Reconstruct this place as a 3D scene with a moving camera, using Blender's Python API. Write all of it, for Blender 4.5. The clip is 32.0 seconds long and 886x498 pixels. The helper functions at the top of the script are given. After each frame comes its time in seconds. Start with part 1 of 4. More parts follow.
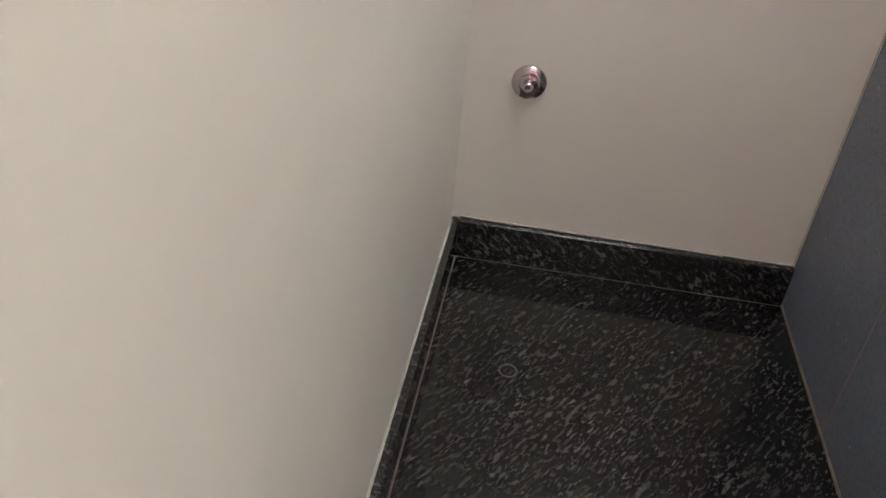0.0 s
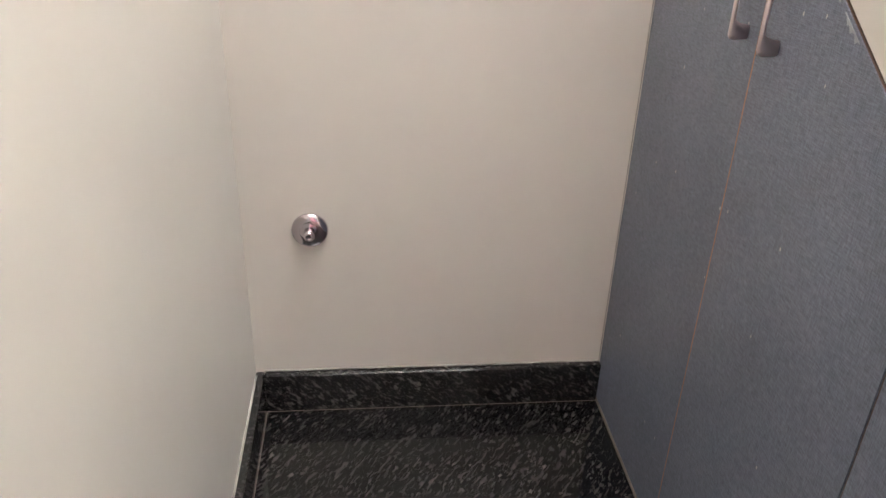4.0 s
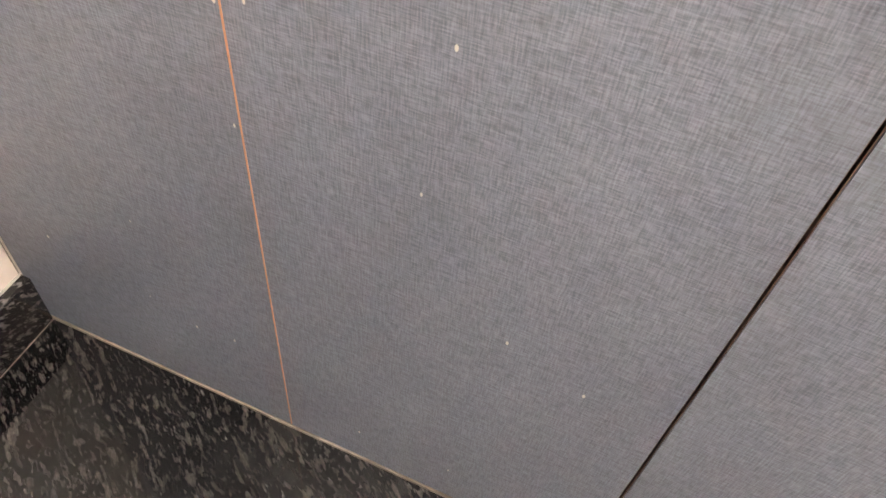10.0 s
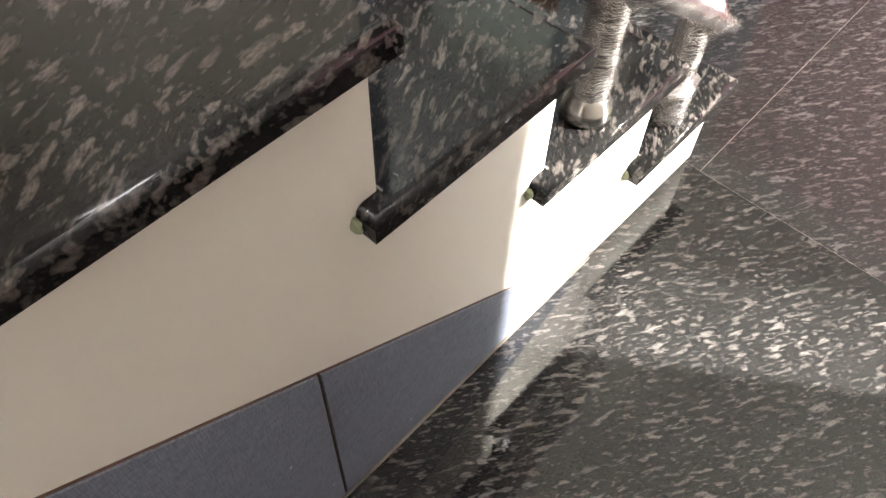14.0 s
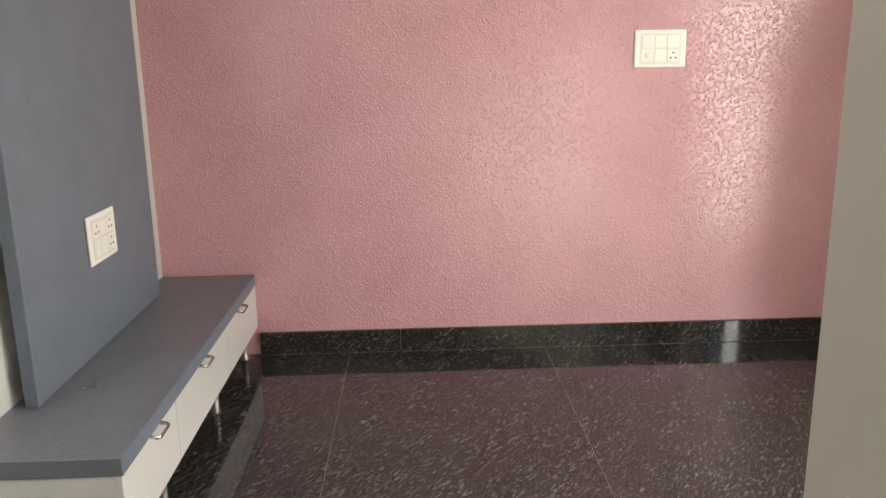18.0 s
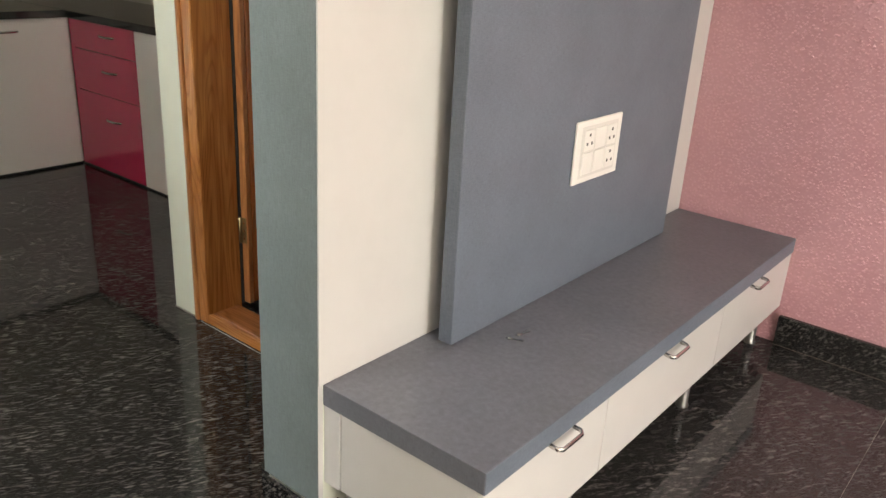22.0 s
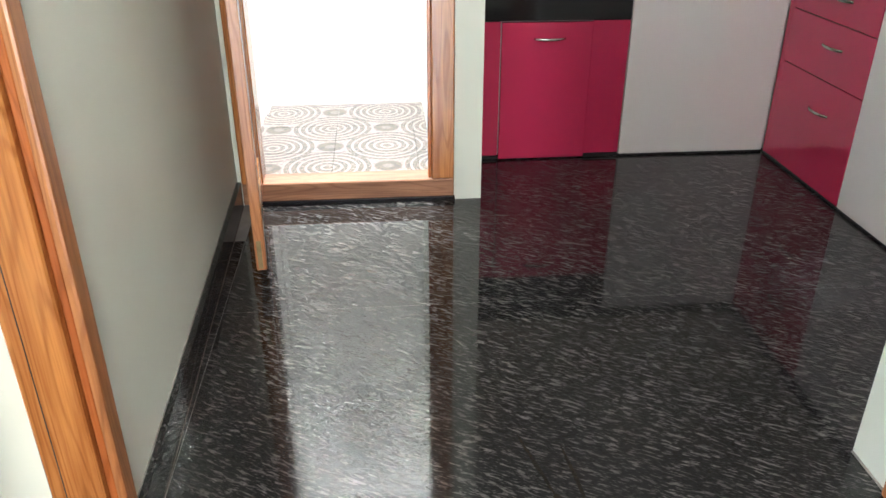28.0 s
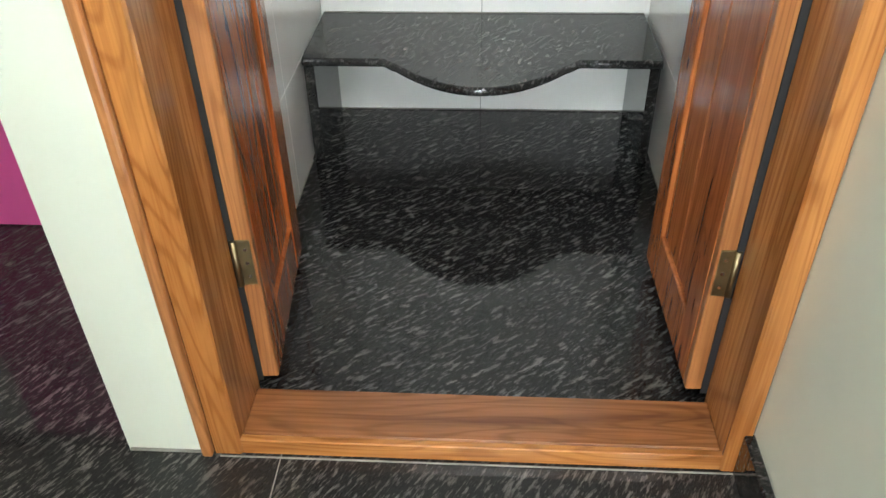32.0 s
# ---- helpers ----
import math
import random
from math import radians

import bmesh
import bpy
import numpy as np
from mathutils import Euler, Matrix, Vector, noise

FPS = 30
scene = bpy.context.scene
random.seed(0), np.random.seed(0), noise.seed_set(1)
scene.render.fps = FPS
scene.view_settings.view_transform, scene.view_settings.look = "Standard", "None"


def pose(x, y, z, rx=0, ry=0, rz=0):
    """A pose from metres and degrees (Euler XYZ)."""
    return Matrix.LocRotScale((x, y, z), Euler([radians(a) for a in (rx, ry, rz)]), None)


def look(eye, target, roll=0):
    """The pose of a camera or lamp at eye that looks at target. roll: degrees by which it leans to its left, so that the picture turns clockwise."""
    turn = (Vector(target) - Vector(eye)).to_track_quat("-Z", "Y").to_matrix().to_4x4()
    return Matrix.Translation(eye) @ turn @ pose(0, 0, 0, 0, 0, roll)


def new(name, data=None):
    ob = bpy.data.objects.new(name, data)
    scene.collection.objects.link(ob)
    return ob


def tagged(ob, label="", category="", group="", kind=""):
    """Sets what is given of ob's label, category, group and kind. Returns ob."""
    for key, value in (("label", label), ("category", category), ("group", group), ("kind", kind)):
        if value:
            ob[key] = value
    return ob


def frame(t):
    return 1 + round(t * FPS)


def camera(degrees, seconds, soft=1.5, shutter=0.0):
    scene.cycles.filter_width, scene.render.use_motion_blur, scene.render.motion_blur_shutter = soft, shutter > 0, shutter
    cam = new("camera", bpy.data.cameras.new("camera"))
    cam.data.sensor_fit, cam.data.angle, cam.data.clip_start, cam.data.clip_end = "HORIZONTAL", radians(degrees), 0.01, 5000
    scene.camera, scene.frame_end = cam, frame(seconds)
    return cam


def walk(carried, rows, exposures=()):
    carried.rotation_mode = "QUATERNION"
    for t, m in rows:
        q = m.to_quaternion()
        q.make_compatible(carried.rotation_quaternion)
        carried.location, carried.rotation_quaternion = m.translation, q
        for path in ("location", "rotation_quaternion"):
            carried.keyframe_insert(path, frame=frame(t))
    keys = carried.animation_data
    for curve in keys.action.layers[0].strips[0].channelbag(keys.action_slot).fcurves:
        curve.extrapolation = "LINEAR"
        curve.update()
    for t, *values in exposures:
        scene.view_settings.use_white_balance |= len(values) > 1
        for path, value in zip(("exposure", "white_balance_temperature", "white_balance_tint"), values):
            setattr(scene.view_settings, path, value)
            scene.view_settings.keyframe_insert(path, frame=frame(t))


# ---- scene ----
cam = camera(58.5, 32.0)
PATH = [
    (0, (0.660, 1.691, 1.166), (0.854, 0.052, 0.037), 5.0),
    (0.5, (0.618, 1.657, 1.205), (0.725, -0.069, 0.200), 2.6),
    (1, (0.621, 1.577, 1.267), (0.602, -0.191, 0.332), 1.9),
    (1.5, (0.614, 1.526, 1.296), (0.558, -0.274, 0.426), 1.9),
    (2, (0.614, 1.513, 1.296), (0.538, -0.297, 0.449), 2.2),
    (2.5, (0.618, 1.534, 1.302), (0.542, -0.283, 0.471), 2.3),
    (4.5, (0.551, 1.562, 1.265), (0.278, -0.111, 0.204), 2.2),
    (5, (0.527, 1.508, 1.257), (0.151, -0.069, 0.086), 2.8),
    (5.5, (0.491, 1.471, 1.264), (0.006, -0.072, 0.086), 3.4),
    (6, (0.453, 1.399, 1.287), (-0.121, -0.169, 0.187), 5.2),
    (6.5, (0.419, 1.225, 1.332), (-0.266, -0.359, 0.302), 6.5),
    (7, (0.385, 1.058, 1.384), (-0.333, -0.557, 0.449), 3.4),
    (7.5, (0.379, 0.891, 1.373), (-0.470, -0.683, 0.483), 5.0),
    (8, (0.334, 0.800, 1.333), (-0.629, -0.700, 0.427), 3.5),
    (8.5, (0.300, 0.713, 1.207), (-0.781, -0.384, 0.052), 4.2),
    (9, (0.270, 0.692, 1.085), (-0.862, -0.293, -0.238), 3.7),
    (9.5, (0.387, 0.738, 1.119), (-0.854, 0.079, -0.434), 5.6),
    (10, (0.413, 0.782, 1.109), (-0.753, 0.408, -0.472), 7.2),
    (10.5, (0.404, 0.865, 1.085), (-0.737, 0.704, -0.550), 8.5),
    (11, (0.379, 0.970, 1.077), (-0.749, 0.946, -0.575), 7.3),
    (11.5, (0.365, 1.083, 1.075), (-0.788, 1.290, -0.544), 8.0),
    (12, (0.357, 1.185, 1.069), (-0.777, 1.567, -0.533), 5.9),
    (12.5, (0.359, 1.296, 1.076), (-0.716, 1.786, -0.539), 2.9),
    (13, (0.365, 1.449, 1.076), (-0.602, 2.066, -0.562), 0.5),
    (13.5, (0.358, 1.566, 1.095), (-0.524, 2.395, -0.497), 2.4),
    (14, (0.340, 1.609, 1.111), (-0.435, 2.489, -0.509), 1.9),
    (14.5, (0.320, 1.644, 1.170), (-0.354, 2.704, -0.391), 0.0),
    (15, (0.365, 1.685, 1.165), (-0.125, 3.032, -0.229), -2.9),
    (15.5, (0.374, 1.742, 1.225), (0.099, 3.235, -0.068), -2.1),
    (17.5, (0.361, 1.845, 1.428), (0.468, 3.777, 0.920), -0.1),
    (18, (0.384, 1.913, 1.460), (0.454, 3.857, 0.996), -0.9),
    (18.5, (0.422, 2.051, 1.455), (0.389, 3.995, 0.985), -0.7),
    (19, (0.432, 2.164, 1.448), (0.327, 4.097, 0.944), -0.2),
    (19.5, (0.418, 2.338, 1.456), (0.170, 4.258, 0.951), 0.8),
    (20, (0.403, 2.477, 1.451), (0.018, 4.359, 0.893), -0.3),
    (20.5, (0.392, 2.616, 1.426), (-0.143, 4.452, 0.839), -0.1),
    (21, (0.373, 2.683, 1.403), (-0.337, 4.434, 0.748), 0.4),
    (21.5, (0.321, 2.729, 1.398), (-0.616, 4.366, 0.733), 1.5),
    (22, (0.276, 2.844, 1.376), (-0.886, 4.300, 0.648), 3.3),
    (22.5, (0.223, 2.929, 1.371), (-1.058, 4.225, 0.546), 2.4),
    (23, (0.197, 3.010, 1.359), (-1.321, 3.990, 0.503), 2.3),
    (23.5, (0.198, 3.107, 1.347), (-1.483, 3.74, 0.466), 3.8),
    (24, (0.229, 3.151, 1.314), (-1.481, 3.462, 0.326), 4.5),
    (24.5, (0.19, 3.159, 1.295), (-1.501, 3.337, 0.241), 2.7),
    (25, (0.076, 3.165, 1.315), (-1.638, 3.281, 0.292), 2.8),
    (25.5, (-0.085, 3.13, 1.33), (-1.831, 3.156, 0.356), -0.1),
    (27.5, (-0.647, 3.229, 1.354), (-2.48, 3.2, 0.555), -1.0),
    (28, (-0.816, 3.23, 1.336), (-2.59, 3.376, 0.423), 0.0),
    (28.5, (-0.977, 3.233, 1.309), (-2.651, 3.628, 0.288), -1.6),
    (29, (-1.137, 3.273, 1.281), (-2.734, 3.883, 0.242), -4.7),
    (29.5, (-1.273, 3.324, 1.271), (-2.676, 4.264, 0.201), -4.3),
    (30, (-1.365, 3.344, 1.244), (-2.492, 4.571, 0.136), -2.2),
    (30.5, (-1.455, 3.299, 1.25), (-2.229, 4.769, 0.137), -2.6),
    (31, (-1.503, 3.289, 1.22), (-1.964, 4.873, 0.089), -2.4),
    (31.5, (-1.55, 3.378, 1.198), (-1.748, 4.961, -0.008), -2.5),
    (32, (-1.569, 3.423, 1.207), (-1.676, 5.014, -0.001), -1.1),
]
EXPOSURES = [(0.0, 3.76, 6450, 8), (2.0, 3.74, 6400, 10), (5.0, 4.44, 6500, 10), (6.0, 4.42, 6700, 10), (7.0, 4.16, 6350, 10), (8.0, 3.98, 6200, 11), (9.0, 4.80, 6500, 10), (10.0, 5.59, 7200, 11), (11.0, 5.86, 7400, 11), (12.0, 4.36, 7600, 10), (13.0, 4.20, 7100, 11), (14.0, 4.02, 6450, 10), (15.5, 3.88, 5900, 9), (18.0, 2.46, 6800, 7), (20.0, 2.40, 7300, 10), (22.0, 2.74, 7100, 11), (23.0, 2.80, 6350, 11), (25.0, 3.42, 6450, 13), (28.0, 3.53, 6150, 12), (30.0, 3.67, 6500, 11), (32.0, 3.74, 6400, 4)]
walk(cam, [(t, look(eye, target, roll)) for t, eye, target, roll in PATH], EXPOSURES)

# ---------- light ----------
SUN_WAY = Vector((-0.826, -0.563, -0.445)).normalized()
world = bpy.data.worlds.new("sky")
scene.world = world
world.use_nodes = True
wn = world.node_tree.nodes
sky = wn.new("ShaderNodeTexSky")
sky.sky_type, sky.sun_disc = "NISHITA", False
sky.sun_elevation = math.asin(-SUN_WAY.z)
sky.sun_rotation = math.atan2(-SUN_WAY.x, -SUN_WAY.y)
world.node_tree.links.new(sky.outputs[0], wn["Background"].inputs[0])
wn["Background"].inputs[1].default_value = 0.10
sun = new("sun", bpy.data.lights.new("sun", "SUN"))
sun.data.energy, sun.data.angle, sun.data.color = 5.4, radians(2.6), (1.0, 0.97, 0.91)
sun.matrix_world = look((6, 6, 4), Vector((6, 6, 4)) + SUN_WAY)


def area_light(name, eye, target, w, h, power, color=(1.0, 0.965, 0.90)):
    ob = new(name, bpy.data.lights.new(name, "AREA"))
    ob.data.shape, ob.data.size, ob.data.size_y = "RECTANGLE", w, h
    ob.data.energy, ob.data.color = power, color
    ob.matrix_world = look(eye, target)
    return ob


# daylight in the openings: entrance door, living window, bedroom window, open court; added fill lamps over the bedroom
# door and in the stairwell roof
area_light("entrance_daylight", (2.90, 3.70, 1.05), (0, 3.6, 0.95), 0.30, 1.95, 10.8, (1.0, 0.98, 0.95))
area_light("living_window_daylight", (2.86, 4.52, 1.77), (0, 4.3, 1.2), 0.38, 0.48, 6.4, (1.0, 0.98, 0.95))
area_light("bedroom_window_daylight", (-1.9, -0.72, 1.55), (-1.9, 2, 1.2), 1.25, 1.15, 16, (0.92, 0.96, 1.0))
area_light("court_daylight", (-4.62, 3.03, 6.45), (-4.62, 3.03, 0), 1.25, 0.84, 115, (1.0, 1.0, 1.0))
# no source known here; lamp added to brighten the kitchen fronts
area_light("transom_fill", (-1.56, 2.53, 2.53), (-3.1, 5.0, 0.6), 0.84, 0.5, 5.8, (0.92, 0.96, 1.0))
# added lamp, no roof light known; brightens the passage and stair
area_light("stairwell_fill", (-0.10, 0.72, 4.55), (-0.10, 0.72, 0), 1.3, 0.9, 8.6, (1.0, 0.945, 0.925))

# ---------- materials ----------
def material(name):
    m = bpy.data.materials.new(name)
    m.use_nodes = True
    n = m.node_tree.nodes
    return m, n, m.node_tree.links, n["Principled BSDF"]


def ramp(n, stops):
    r = n.new("ShaderNodeValToRGB")
    while len(r.color_ramp.elements) < len(stops):
        r.color_ramp.elements.new(0.5)
    for e, (p, c) in zip(r.color_ramp.elements, stops):
        e.position, e.color = p, (*c, 1) if len(c) == 3 else c
    return r


def coords(n, l, scale=(1, 1, 1), turn=(0, 0, 0), per_object=False):
    g = n.new("ShaderNodeNewGeometry")
    mp = n.new("ShaderNodeMapping")
    mp.inputs["Scale"].default_value = scale
    mp.inputs["Rotation"].default_value = [radians(a) for a in turn]
    src = g.outputs["Position"]
    if per_object:
        info, mul, add = n.new("ShaderNodeObjectInfo"), n.new("ShaderNodeMath"), n.new("ShaderNodeVectorMath")
        mul.operation, mul.inputs[1].default_value = "MULTIPLY", 37.0
        l.new(info.outputs["Random"], mul.inputs[0])
        l.new(src, add.inputs[0])
        l.new(mul.outputs[0], add.inputs[1])
        src = add.outputs[0]
    l.new(src, mp.inputs["Vector"])
    return mp.outputs["Vector"]


def noise_node(n, l, vec, scale, detail=3.0, rough=0.55, distort=0.0):
    t = n.new("ShaderNodeTexNoise")
    t.inputs["Scale"].default_value, t.inputs["Detail"].default_value = scale, detail
    t.inputs["Roughness"].default_value, t.inputs["Distortion"].default_value = rough, distort
    l.new(vec, t.inputs["Vector"])
    return t


def mixed(n, l, fac, a, b, mode="MIX"):
    x = n.new("ShaderNodeMix")
    x.data_type, x.blend_type = "RGBA", mode
    for sock, v in ((x.inputs[0], fac), (x.inputs[6], a), (x.inputs[7], b)):
        if isinstance(v, (int, float)):
            sock.default_value = v
        elif isinstance(v, tuple):
            sock.default_value = (*v, 1)
        else:
            l.new(v, sock)
    return x.outputs[2]


def bumped(n, l, bsdf, height, strength, distance):
    b = n.new("ShaderNodeBump")
    b.inputs["Strength"].default_value, b.inputs["Distance"].default_value = strength, distance
    l.new(height, b.inputs["Height"])
    l.new(b.outputs[0], bsdf.inputs["Normal"])


def granite(name, turn=(0, 0, 0), rough=0.045, scales=(30, 95, 70), pale=(0.075, 0.069, 0.066), bright=(0.165, 0.153, 0.147), ground=(0.004, 0.018), ior=1.48, drift=0.025):
    """Black granite with drawn-out pale flecks that drift along a bent grain."""
    m, n, l, b = material(name)
    vec = coords(n, l, (1, 1, 1), turn, True)
    warp = noise_node(n, l, vec, 5.5, 2.0)
    bend = n.new("ShaderNodeVectorMath")
    bend.operation = "MULTIPLY_ADD"
    l.new(warp.outputs["Color"], bend.inputs[0])
    bend.inputs[1].default_value = (drift, drift, drift)
    l.new(vec, bend.inputs[2])
    def grain(factor, detail, rgh):
        st = n.new("ShaderNodeMapping")
        st.inputs["Scale"].default_value = tuple(v * factor for v in scales)
        l.new(bend.outputs[0], st.inputs["Vector"])
        return noise_node(n, l, st.outputs[0], 1.0, detail, rgh).outputs["Fac"]
    large = ramp(n, [(0.565, (0, 0, 0)), (0.62, (0.7, 0.7, 0.7)), (0.70, (1, 1, 1))])
    l.new(grain(1.0, 2.0, 0.5), large.inputs[0])
    small = ramp(n, [(0.57, (0, 0, 0)), (0.66, (0.55, 0.55, 0.55))])
    l.new(grain(2.1, 2.0, 0.5), small.inputs[0])
    fine = ramp(n, [(0.34, (0.35, 0.35, 0.35)), (0.64, (1, 1, 1))])
    l.new(grain(5.2, 3.0, 0.65), fine.inputs[0])
    cloud = noise_node(n, l, vec, 9.0, 3.0)
    tone = ramp(n, [(0.35, pale), (0.65, bright)])
    l.new(cloud.outputs["Fac"], tone.inputs[0])
    base = mixed(n, l, fine.outputs[0], (ground[0],) * 3, (ground[1], ground[1] * 0.95, ground[1] * 0.93))
    both = mixed(n, l, 1.0, large.outputs[0], small.outputs[0], "LIGHTEN")
    mask = mixed(n, l, 1.0, both, fine.outputs[0], "MULTIPLY")
    l.new(mixed(n, l, mask, base, tone.outputs[0]), b.inputs["Base Color"])
    smear = noise_node(n, l, vec, 4.0, 4.0)
    rr = ramp(n, [(0.3, (rough * 0.6,) * 3), (0.8, (rough * 1.9,) * 3)])
    l.new(smear.outputs["Fac"], rr.inputs[0])
    l.new(rr.outputs[0], b.inputs["Roughness"])
    b.inputs["IOR"].default_value = ior
    return m


def paint(name, color, rough=0.45, bump=0.06, mottling=0.04, spec=0.4):
    m, n, l, b = material(name)
    vec = coords(n, l)
    big, small = noise_node(n, l, vec, 1.6, 4.0), noise_node(n, l, vec, 130.0, 3.0)
    lo, hi = tuple(c * (1 - mottling) for c in color), tuple(min(1, c * (1 + mottling)) for c in color)
    t = ramp(n, [(0.3, lo), (0.7, hi)])
    l.new(big.outputs["Fac"], t.inputs[0])
    l.new(t.outputs[0], b.inputs["Base Color"])
    b.inputs["Roughness"].default_value, b.inputs["Specular IOR Level"].default_value = rough, spec
    bumped(n, l, b, small.outputs["Fac"], bump, 0.002)
    return m


def laminate(name, lo, hi, rough=0.42, specks=True, weave=1.0):
    m, n, l, b = material(name)
    up = noise_node(n, l, coords(n, l, (620, 620, 60)), 1.0, 2.0, 0.6)
    across = noise_node(n, l, coords(n, l, (60, 60, 640)), 1.0, 2.0, 0.6)
    cloud = noise_node(n, l, coords(n, l), 6.0, 3.0)
    avg = n.new("ShaderNodeMath")
    avg.operation = "ADD"
    l.new(up.outputs["Fac"], avg.inputs[0])
    l.new(across.outputs["Fac"], avg.inputs[1])
    t = ramp(n, [(0.36, lo), (0.64, hi)])
    half = n.new("ShaderNodeMath")
    half.operation = "MULTIPLY"
    half.inputs[1].default_value = 0.5
    l.new(avg.outputs[0], half.inputs[0])
    l.new(half.outputs[0], t.inputs[0])
    shade = ramp(n, [(0.3, (0.90, 0.90, 0.90)), (0.7, (1.05, 1.05, 1.05))])
    l.new(cloud.outputs["Fac"], shade.inputs[0])
    col = mixed(n, l, 1.0, t.outputs[0], shade.outputs[0], "MULTIPLY")
    if specks:
        dots = n.new("ShaderNodeTexVoronoi")
        dots.inputs["Scale"].default_value = 26.0
        l.new(coords(n, l, (1, 1, 0.5), (12, 0, 0)), dots.inputs["Vector"])
        dr = ramp(n, [(0.036, (1, 1, 1)), (0.050, (0, 0, 0))])
        l.new(dots.outputs["Distance"], dr.inputs[0])
        col = mixed(n, l, dr.outputs[0], col, (0.55, 0.52, 0.46))
        scuff = noise_node(n, l, coords(n, l, (9, 9, 3), (20, 0, 35)), 1.0, 5.0, 0.7)
        sr = ramp(n, [(0.68, (0, 0, 0)), (0.80, (0.35, 0.35, 0.35))])
        l.new(scuff.outputs["Fac"], sr.inputs[0])
        col = mixed(n, l, sr.outputs[0], col, (0.30, 0.32, 0.36))
    l.new(col, b.inputs["Base Color"])
    b.inputs["Roughness"].default_value = rough
    bumped(n, l, b, half.outputs[0], 0.10 * weave, 0.001)
    return m


def wood(name, axis="z", dark=(0.30, 0.100, 0.024), light=(0.50, 0.205, 0.058), rough=0.22):
    m, n, l, b = material(name)
    s = {"x": (1.5, 19, 19), "y": (19, 1.5, 19), "z": (19, 19, 1.5)}[axis]
    vec = coords(n, l, s, (0, 0, 0), True)
    rings = noise_node(n, l, vec, 1.0, 4.0, 0.55, 0.9)
    t = ramp(n, [(0.28, dark), (0.46, tuple((a + c) / 2 for a, c in zip(dark, light))), (0.62, light), (0.75, tuple(a * 0.8 for a in light))])
    l.new(rings.outputs["Fac"], t.inputs[0])
    s2 = {"x": (4, 220, 220), "y": (220, 4, 220), "z": (220, 220, 4)}[axis]
    pores = noise_node(n, l, coords(n, l, s2), 1.0, 2.0)
    pr = ramp(n, [(0.35, (0.84, 0.80, 0.76)), (0.55, (1, 1, 1))])
    l.new(pores.outputs["Fac"], pr.inputs[0])
    s3 = {"x": (1.1, 11, 11), "y": (11, 1.1, 11), "z": (11, 11, 1.1)}[axis]
    figure = noise_node(n, l, coords(n, l, s3, (0, 0, 0), True), 1.0, 1.5, 0.45, 0.35)
    swing = n.new("ShaderNodeMath")
    swing.operation, swing.inputs[1].default_value = "MULTIPLY", 105.0
    l.new(figure.outputs["Fac"], swing.inputs[0])
    wave = n.new("ShaderNodeMath")
    wave.operation = "SINE"
    l.new(swing.outputs[0], wave.inputs[0])
    lines = ramp(n, [(0.0, (1.05, 1.05, 1.05)), (0.55, (0.98, 0.97, 0.96)), (0.95, (0.82, 0.77, 0.72))])
    l.new(wave.outputs[0], lines.inputs[0])
    grain = mixed(n, l, 1.0, t.outputs[0], pr.outputs[0], "MULTIPLY")
    l.new(mixed(n, l, 1.0, grain, lines.outputs[0], "MULTIPLY"), b.inputs["Base Color"])
    b.inputs["Roughness"].default_value = rough
    b.inputs["Coat Weight"].default_value, b.inputs["Coat Roughness"].default_value = 0.35, 0.10
    bumped(n, l, b, pores.outputs["Fac"], 0.02, 0.0006)
    return m


def plain(name, color, rough=0.4, metal=0.0, spec=0.5, coat=0.0, grime=0.0):
    m, n, l, b = material(name)
    if grime:
        t = noise_node(n, l, coords(n, l), 9.0, 5.0, 0.65)
        r = ramp(n, [(0.35, tuple(c * (1 - grime) for c in color)), (0.65, color)])
        l.new(t.outputs["Fac"], r.inputs[0])
        l.new(r.outputs[0], b.inputs["Base Color"])
    else:
        b.inputs["Base Color"].default_value = (*color, 1)
    b.inputs["Roughness"].default_value, b.inputs["Metallic"].default_value = rough, metal
    b.inputs["Specular IOR Level"].default_value, b.inputs["Coat Weight"].default_value = spec, coat
    b.inputs["Coat Roughness"].default_value = 0.06
    return m


